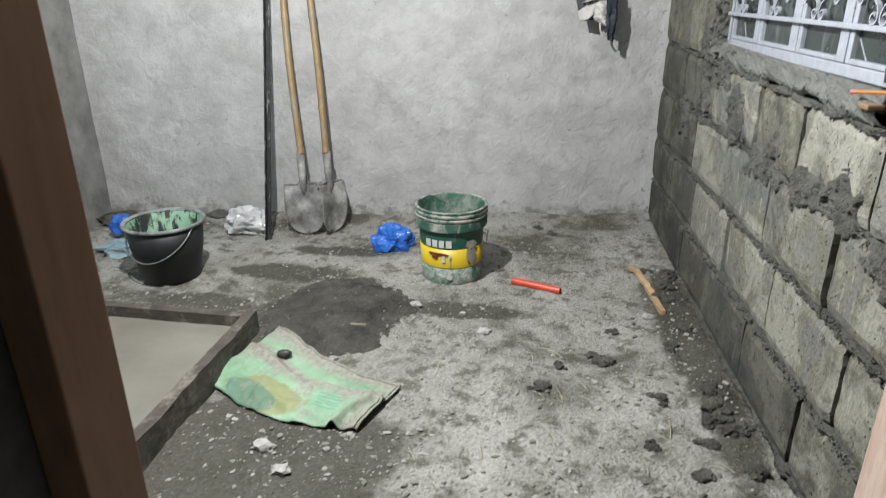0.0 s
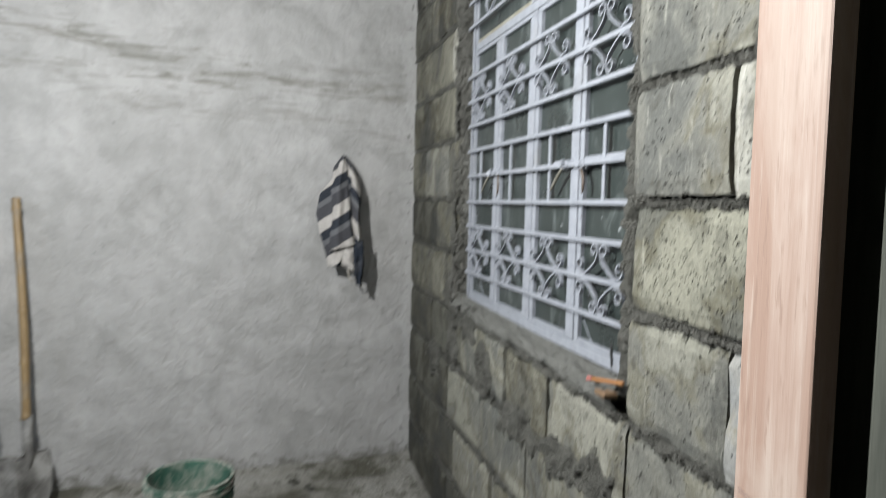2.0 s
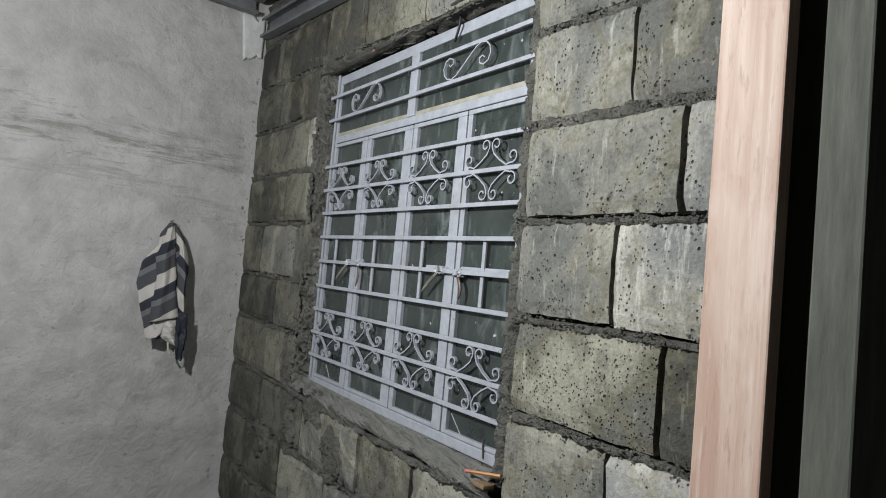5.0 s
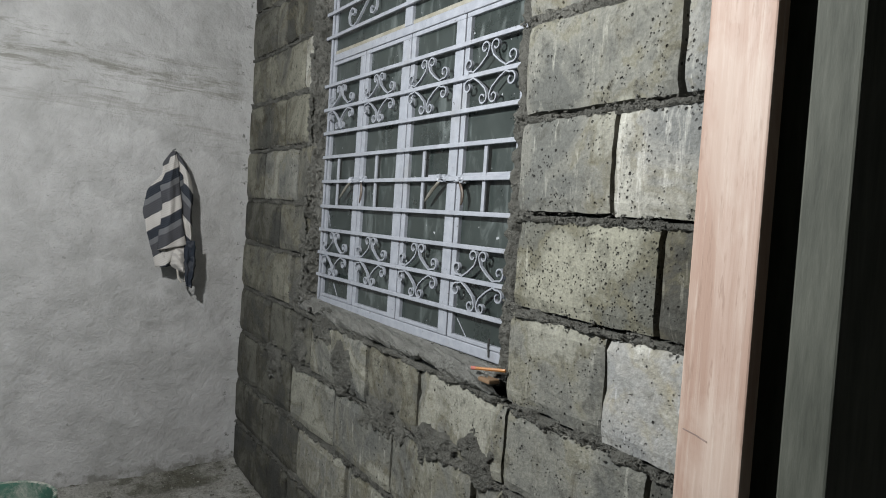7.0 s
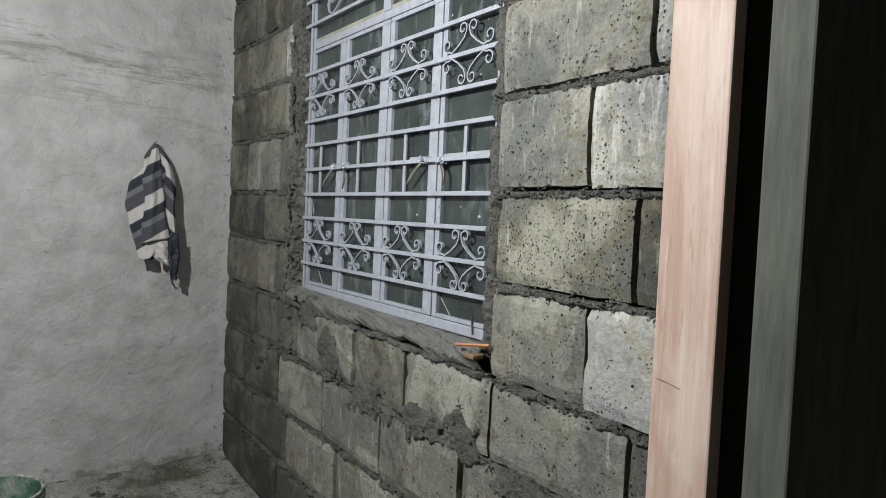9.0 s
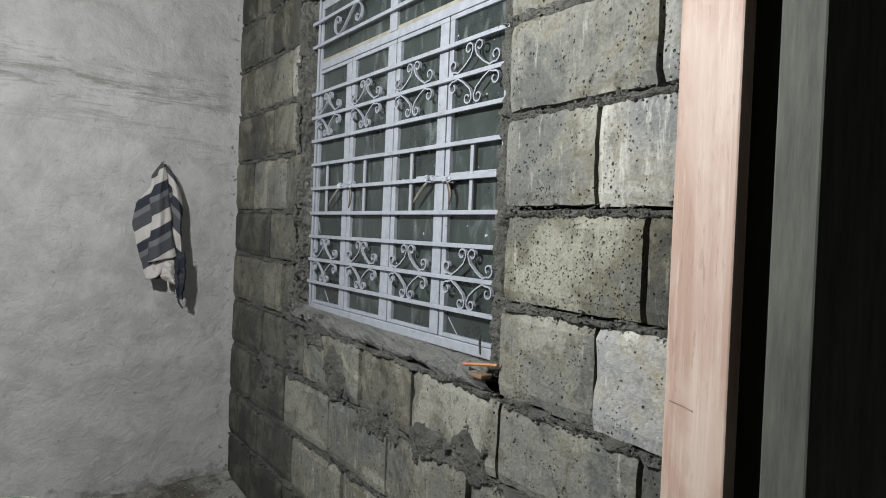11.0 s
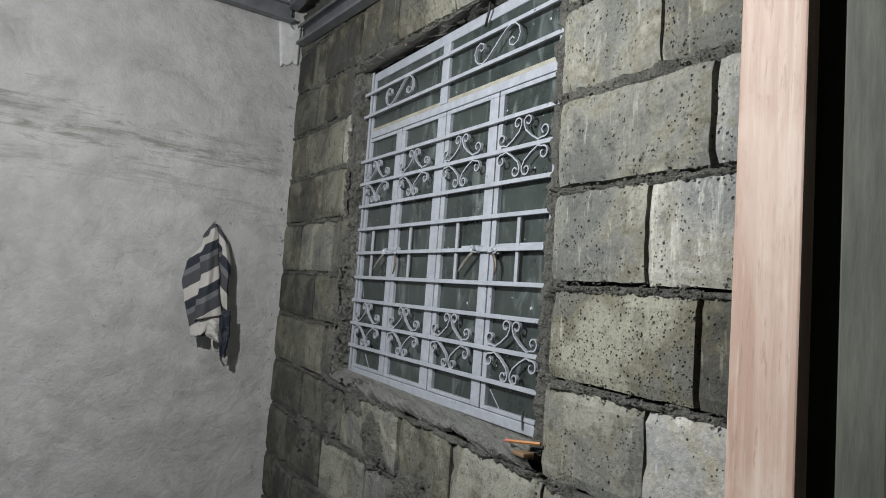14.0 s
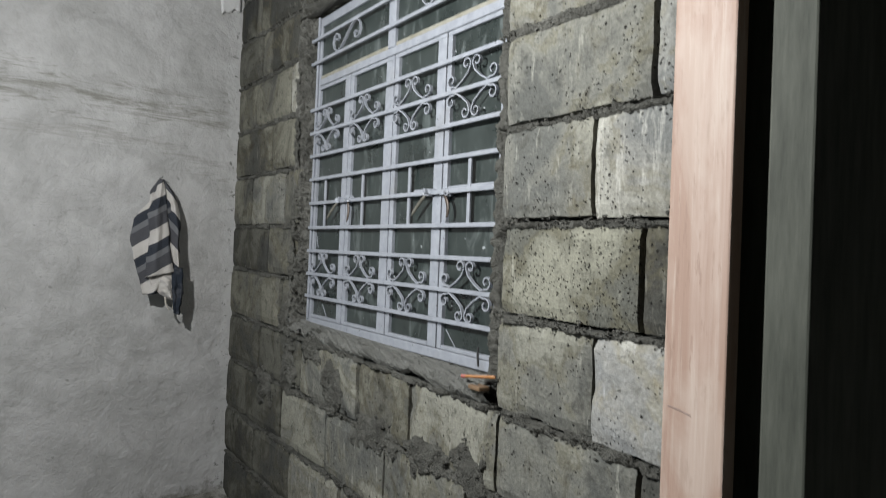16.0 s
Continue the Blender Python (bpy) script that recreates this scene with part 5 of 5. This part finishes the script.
def hung_shirt():
    """A striped cloth hanging by one point from a nail: a back fall, a front fold, a side fold and a turned-up hem."""
    m = Mat("striped_cotton", 0.9, spec=0.1)
    at = m.t.nodes.new("ShaderNodeAttribute")
    at.attribute_name = "stripe"
    run = m.math("ADD", at.outputs["Fac"], m.math("MULTIPLY", m.math("SUBTRACT", m.noise(30, 2), 0.5), 0.05))
    band = m.math("FRACT", run)
    cream, navy, slate, grey = (0.64, 0.61, 0.57), (0.032, 0.039, 0.052), (0.082, 0.083, 0.092), (0.185, 0.19, 0.20)
    col = m.ramp(band, (0.0, cream), (0.31, slate), (0.62, grey), (0.76, navy), (0.97, slate))
    for node in m.t.nodes:
        if node.bl_idname == "ShaderNodeValToRGB" and len(node.color_ramp.elements) == 5:
            node.color_ramp.interpolation = "CONSTANT"
    thread = m.math("FRACT", m.math("MULTIPLY", run, 21.0))
    col = m.mix(m.ramp(thread, (0.55, 0.0), (0.7, 0.3)), col, (0.15, 0.15, 0.16))
    cloth = m.done(col, m.noise(300, 2), 0.0008, 0.4)
    yw = back_y(-0.38)
    ob = thing("hanging_shirt", (-0.386, yw - 0.01, 1.645), "striped navy, grey and cream shirt hung on the plastered wall", "shirt")

    def along(table, s):
        k = min(int(s * (len(table) - 1)), len(table) - 2)
        w = s * (len(table) - 1) - k
        w = w * w * (3 - 2 * w) * 0.4 + 0.6 * w
        return tuple(a * (1 - w) + b * w for a, b in zip(table[k], table[k + 1]))

    def fall(name, left, right, near, bulge, slope, phase, seed, label="", rate=4.85):
        def pt(u, s):
            (xl, zl), (xr, zr) = along(left, s), along(right, s)
            x, z = xl + (xr - xl) * u, zl + (zr - zl) * u
            y = yw - 0.035 - near - bulge * math.sin(math.pi * u) * min(1, 3 * s + 0.15)
            y -= 0.007 * math.sin(u * 9 + seed + s * 2) * min(1, 3 * s) + 0.006 * fbm(u * 2.5, s * 5, seed, 3)
            z = 1.645 - 0.962 * (1.645 - z)
            off = 0.085 * min(1.0, max(0.0, (1.645 - z) / 0.35))
            return (x - 0.15 * off + 0.004 * fbm(s * 9, u, seed + 3, 2), min(y, yw - 0.006) - off, z)

        v, f = thick(26, 44, pt, (0, 0.003, 0))
        me = mesh_from(name, v, f, cloth, True)
        me.attributes.new("stripe", "FLOAT", "POINT").data.foreach_set("value", [(z - slope * x) * rate + phase for x, y, z in v])
        return part(name, me, None, ob, label)

    back_l = [(-0.397, 1.645), (-0.439, 1.576), (-0.438, 1.523), (-0.476, 1.476), (-0.504, 1.434), (-0.513, 1.333), (-0.496, 1.243), (-0.469, 1.153), (-0.449, 1.062)]
    back_r = [(-0.381, 1.647), (-0.338, 1.591), (-0.320, 1.532), (-0.310, 1.462), (-0.305, 1.392), (-0.305, 1.322), (-0.300, 1.252), (-0.300, 1.159), (-0.377, 1.070)]
    fall("back_fall", back_l, back_r, 0.012, 0.020, 0.66, 0.31, 1.0)
    mid_l = [(-0.398, 1.640), (-0.422, 1.554), (-0.447, 1.465), (-0.432, 1.373), (-0.442, 1.255), (-0.446, 1.150)]
    mid_r = [(-0.379, 1.642), (-0.369, 1.560), (-0.359, 1.472), (-0.350, 1.379), (-0.337, 1.265), (-0.318, 1.180)]
    fall("front_fold", mid_l, mid_r, 0.040, 0.030, 0.62, 0.257, 4.0)
    side_l = [(-0.386, 1.644), (-0.373, 1.577), (-0.361, 1.472), (-0.347, 1.368), (-0.334, 1.275), (-0.319, 1.182)]
    side_r = [(-0.377, 1.647), (-0.329, 1.582), (-0.301, 1.496), (-0.290, 1.414), (-0.296, 1.318), (-0.286, 1.219)]
    fall("side_fold", side_l, side_r, 0.024, 0.016, -1.2, 0.456, 7.0, rate=4.2)
    fall("hem", [(-0.434, 1.165), (-0.415, 1.109), (-0.372, 1.064), (-0.331, 1.040)], [(-0.303, 1.180), (-0.294, 1.137), (-0.301, 1.090), (-0.313, 1.040)], 0.030, 0.018, -0.9, 0.383, 9.0, "turned-up striped hem", 1.0)
    fall("sleeve", [(-0.330, 1.200), (-0.326, 1.085), (-0.314, 0.975)], [(-0.279, 1.200), (-0.272, 1.075), (-0.284, 0.962)], 0.040, 0.012, 0.3, 0.42, 12.0, "dark hanging sleeve end", 0.36)
    v, f = tube([(-0.386, yw + 0.01, 1.655), (-0.386, yw - 0.085, 1.656)], 0.003, 6)
    tagged(part("wall_nail", mesh_from("wall_nail", v, f, WIRE)), "steel nail in the plastered wall holding a shirt", "nail")
    cream_cloth = plain("cream_binding", (0.45, 0.42, 0.36), (0.58, 0.55, 0.5), 60, 0.9)
    for pts in (((-0.353, 1.045), (-0.348, 1.005), (-0.332, 0.980), (-0.315, 0.985), (-0.312, 1.030)),):
        part("loop", mesh_from("loop", *tube([(x - 0.013, yw - 0.155, 1.655 - 0.962 * (1.645 - z)) for x, z in pts], 0.005, 6, 0.3), cream_cloth, True), None, ob, "cream fabric loop")


def steel_bar():
    ob = thing("steel_bar", (-2.06, 3.14, 0.0), "black steel angle bar caked with cement leaning on the wall", "steel bar")
    m = Mat("cement_flecked_black_steel", 0.55, 0.2)
    n = m.noise(16, 5, 0.7, stretch=(3, 3, 0.7))
    col = m.mix(m.ramp(n, (0.55, 0.0), (0.63, 0.85)), m.ramp(m.noise(40), (0.3, (0.012, 0.012, 0.013)), (0.7, (0.035, 0.035, 0.037))), (0.33, 0.33, 0.32))
    mat = m.done(col, n, 0.002, 0.5)
    a, b = Vector((-2.06, 3.135, ground_at(-2.06, 3.135))), Vector((-2.068, back_y(-2.07) - 0.022, 1.272))
    d = (b - a).normalized()
    for s, w, nm in ((Vector((1, 0, 0)), 0.024, "flange"), (Vector((0, -1, 0)), 0.026, "web")):
        s = (s - d * s.dot(d)).normalized()
        o = d.cross(s)
        verts = [tuple(p + s * i + o * j) for p in (a, b) for i, j in ((0, 0), (w, 0), (w, 0.004), (0, 0.004))]
        faces = [(0, 1, 5, 4), (1, 2, 6, 5), (2, 3, 7, 6), (3, 0, 4, 7), (3, 2, 1, 0), (4, 5, 6, 7)]
        part(nm, mesh_from(nm, verts, faces, mat), None, ob)


paint_pail()
black_bucket()
shovel((-1.862, 3.235, ground_at(-1.862, 3.235) + 0.01), (-1.978, back_y(-1.98) - 0.03, 1.30), 0.05, "bamboo-handled shovel with a rounded cement-caked blade")
shovel((-1.730, 3.285, ground_at(-1.730, 3.285) + 0.01), (-1.843, back_y(-1.84) - 0.03, 1.392), 1.15, "bamboo-handled shovel turned half edge-on", 0.10)
steel_bar()
plank_tray()
cement_sack()
hung_shirt()


def film_material(name, a, b, rough=0.25):
    m = Mat(name, rough)
    n = m.noise(9, 4, 0.6)
    return m.done(m.ramp(n, (0.3, a), (0.7, b)), m.noise(16, 4, 0.6, distort=1.5), 0.01, 0.8)


BLUE = film_material("blue_plastic_film", (0.012, 0.10, 0.52), (0.05, 0.22, 0.75))
CLEAR = film_material("whitish_plastic_film", (0.50, 0.50, 0.50), (0.70, 0.70, 0.70), 0.2)
TEAL = film_material("milky_blue_film", (0.20, 0.33, 0.36), (0.42, 0.48, 0.48), 0.3)
crumpled("plastic_bag", (-1.365, 3.09, 0.0), (0.125, 0.09, 0.105), 2.0, BLUE, "crumpled bright blue plastic bag beside the paint pail", "plastic bag", 4, 0.85)
crumpled("plastic_bag", (-2.195, 3.23, 0.01), (0.15, 0.10, 0.11), 5.5, CLEAR, "crumpled clear plastic bag at the foot of the bar", "plastic bag")
crumpled("plastic_bag", (-2.86, 3.10, 0.02), (0.08, 0.07, 0.09), 8.1, BLUE, "blue plastic bag behind the black bucket", "plastic bag", 3)
crumpled("plastic_bag", (-2.70, 2.86, 0.0), (0.17, 0.10, 0.06), 9.4, TEAL, "flattened milky plastic bag behind the black bucket", "plastic bag", 3)
# the lump in the corner is added in place of a dark wall stain
crumpled("dried_mortar", (-3.02, 3.32, 0.0), (0.15, 0.12, 0.05), 3.3, MORTAR, "small lump added for a dark stain in the wall corner", "mortar heap", 3)
crumpled("dried_mortar", (-2.47, 3.455, -0.01), (0.12, 0.05, 0.05), 6.3, MORTAR, "small heap of dried mortar against the wall", "mortar heap", 3)

# orange tube, stick, stones
ORANGE = plain("orange_red_plastic", (0.60, 0.055, 0.02), (0.74, 0.09, 0.03), 30, 0.4)
a, b = Vector((-0.738, 2.726, 0.0)), Vector((-0.529, 2.640, 0.0))
za, zb = ground_at(a.x, a.y) + 0.016, ground_at(b.x, b.y) + 0.016
d = (b - a).normalized()
s = Vector((-d.y, d.x, 0))
verts, n = [], 12
for rad in (0.016, 0.012):
    for p, z in ((a, za), (b, zb)):
        for j in range(n):
            k = 2 * math.pi * j / n
            verts.append((p.x + s.x * rad * math.cos(k), p.y + s.y * rad * math.cos(k), z + rad * math.sin(k)))
faces = [(j, (j + 1) % n, n + (j + 1) % n, n + j) for j in range(n)] + [(2 * n + j, 3 * n + j, 3 * n + (j + 1) % n, 2 * n + (j + 1) % n) for j in range(n)]
faces += [(e * n + j, e * n + (j + 1) % n, (2 + e) * n + (j + 1) % n, (2 + e) * n + j) for e in (0, 1) for j in range(n)]
tagged(part("plastic_tube", mesh_from("plastic_tube", verts, faces, ORANGE, False)), "short orange-red plastic tube lying on the floor", "tube")

STICK = wood_material("raw_splintered_wood", (0.38, 0.24, 0.13), (0.58, 0.40, 0.24), 12, (4, 1, 4), 0.7)


def stick_point(u, v):
    p = Vector((-0.200, 2.905, 0)).lerp(Vector((-0.130, 2.462, 0)), u)
    w = 0.0125 * (1 - 0.15 * u) * (1 + 0.25 * noise.noise(Vector((u * 9, 0, 1)))) * (0.55 if u > 0.97 else 1)
    return (p.x + (v - 0.5) * 2 * w + (0.006 if u > 0.45 else 0.0), p.y, ground_at(p.x, p.y) + 0.022 + 0.004 * math.sin(u * 5))


tagged(part("wood_stick", mesh_from("wood_stick", *thick(24, 4, stick_point, (0, 0, -0.016)), STICK)), "short splintered raw wood stick lying by the block wall", "stick")

DARKSTONE = plain("dark_wet_stone", (0.02, 0.02, 0.02), (0.05, 0.05, 0.048), 40, 0.5)
tagged(part("black_stone", clump((-1.523, 1.958, ground_at(-1.523, 1.958) + 0.026), (0.024, 0.019, 0.017), 4, 2, 0.55), DARKSTONE, None, smooth=True), "small black stone lying on the green sack", "stone")
PALESTONE = plain("pale_limestone", (0.38, 0.37, 0.34), (0.54, 0.53, 0.50), 50, 0.9)
for x, y, r in ((-0.833, 2.252, 0.026), (-1.42, 1.50, 0.034), (-1.33, 1.40, 0.026), (-1.13, 2.42, 0.022), (-0.19, 2.44, 0.024), (-1.35, 1.98, 0.016), (-0.93, 2.40, 0.015)):
    tagged(part("pale_stone", clump((x, y, ground_at(x, y) + 0.3 * r), (r, 0.7 * r, 0.6 * r), x * 31, 2, 0.5), PALESTONE), "pale chip of stone lying on the floor", "stone", "pale stone chips")


def clod(x, y, r, seed):
    """A handful of crumbs that stuck together."""
    rnd_ = random.Random(seed)
    ob = thing("mortar_clod", (x, y, ground_at(x, y)), "dark crumbly clod of damp mortar on the floor", "mortar clod", "mortar clods")
    for i in range(7):
        a, d = rnd_.uniform(0, 6.28), r * rnd_.uniform(0.0, 0.9)
        q = r * rnd_.uniform(0.22, 0.5)
        px, py = x + d * math.cos(a), y + d * math.sin(a)
        part("crumb", clump((px, py, ground_at(px, py) + 0.25 * q), (q, 0.85 * q, 0.6 * q), seed + i, 2, 0.5, 1.7), CLOD, ob)


for n, (x, y, r) in enumerate(((-0.62, 1.86, 0.045), (-0.40, 2.09, 0.05), (-0.56, 2.02, 0.03), (-0.33, 2.30, 0.035), (-0.12, 1.78, 0.06), (-0.14, 1.66, 0.05), (-0.06, 1.72, 0.06), (-0.05, 1.52, 0.05), (-0.09, 2.70, 0.06), (-0.16, 2.84, 0.05), (-0.06, 2.82, 0.06), (-0.10, 2.60, 0.05), (-0.24, 1.86, 0.04), (-0.08, 1.92, 0.05), (-0.15, 2.20, 0.04), (-0.07, 2.35, 0.05), (-0.55, 3.38, 0.035), (-0.62, 3.44, 0.03), (-0.20, 1.50, 0.04), (-0.30, 1.62, 0.03))):
    clod(x, y, r, 40 + n * 11)

# the low heap of dark damp sand
def heap(u, v):
    a, r = 2 * math.pi * u, v
    edge = 1 + 0.16 * fbm(math.cos(a) * 1.6, math.sin(a) * 1.6, 2.0, 3)
    x, y = -1.435 + 0.315 * r * edge * math.cos(a), 2.31 + 0.36 * r * edge * math.sin(a)
    return (x, y, ground_at(x, y) + 0.010 * (1 - r ** 6) - 0.006 * r ** 8 + 0.005 * fbm(x * 30, y * 30, 1, 3) + 0.006 * max(0.0, fbm(x * 75, y * 75, 3, 2)) * (1 - r ** 4))


tagged(part("sand_mound", mesh_from("sand_mound", *sheet(220, 80, heap), SAND, True)), "flat round heap of dark damp sand on the floor", "sand heap")
chip = part("wood_chip", box((-1.34, 2.168, ground_at(-1.31, 2.17) + 0.008), (-1.28, 2.180, ground_at(-1.31, 2.17) + 0.016), 0.002), plain("grey_wood_chip", (0.20, 0.17, 0.13), (0.32, 0.28, 0.22), 30, 0.8))
tagged(chip, "small wood chip lying on the dark sand", "wood chip")

# grit and straw
rnd = random.Random(5)
seedling = bmesh.new()
bmesh.ops.create_icosphere(seedling, subdivisions=1, radius=1.0)
BASE = [[tuple(v.co) for v in seedling.verts], [tuple(v.index for v in f.verts) for f in seedling.faces]]
seedling.free()
verts, faces = [], []
for i in range(15000):
    x, y = rnd.uniform(-3.1, -0.02), 0.9 + 2.7 * rnd.random() ** 1.25
    if y > back_y(x) - 0.03 or (x < -1.7 and y < 2.17):
        continue
    if fbm(x * 2.2, y * 2.2, 6.0, 3) < rnd.uniform(-0.6, 0.3):
        continue
    on_sand = math.hypot((x + 1.435) / 0.315, (y - 2.31) / 0.36) < 0.95
    if on_sand and rnd.random() < 0.6:
        continue
    r = min(0.006 if on_sand else 0.0115, 0.0030 * rnd.paretovariate(2.0))
    turn = rnd.uniform(0, 6.28)
    c, s_ = math.cos(turn), math.sin(turn)
    sx, sy, sz = r * rnd.uniform(0.7, 1.4), r * rnd.uniform(0.5, 1.0), r * rnd.uniform(0.35, 0.7)
    k = len(verts)
    z0 = ground_at(x, y) + 0.3 * sz + (0.007 if on_sand else 0.0)
    for p in BASE[0]:
        q = (p[0] * sx * rnd.uniform(0.65, 1.3), p[1] * sy * rnd.uniform(0.65, 1.3), p[2] * sz * rnd.uniform(0.65, 1.3))
        verts.append((x + q[0] * c - q[1] * s_, y + q[0] * s_ + q[1] * c, z0 + q[2]))
    faces += [tuple(k + j for j in t) for t in BASE[1]]
tagged(part("grit", mesh_from("grit", verts, faces, STONE)), "loose grit and stone crumbs on the floor", "grit", kind="stuff")

STRAW = plain("dry_straw", (0.42, 0.38, 0.26), (0.60, 0.56, 0.42), 30, 0.8)
bits = []
for i in range(42):
    x, y = rnd.gauss(-0.50, 0.22), rnd.gauss(1.72, 0.28)
    if x > -0.03 or y < 0.9:
        continue
    turn, ln = rnd.gauss(1.9, 0.5), rnd.uniform(0.025, 0.09)
    pts = [(x + t * ln * math.cos(turn + 0.08 * t), y + t * ln * math.sin(turn + 0.08 * t), ground_at(x, y) + 0.010 + 0.006 * math.sin(3 * t)) for t in (0, 0.35, 0.7, 1)]
    bits.append(tube(pts, rnd.uniform(0.0007, 0.0015), 4))
tagged(part("straw", mesh_from("straw", *joined(bits), STRAW)), "scattered bits of dry straw on the floor", "straw", kind="stuff")


lay_blocks()
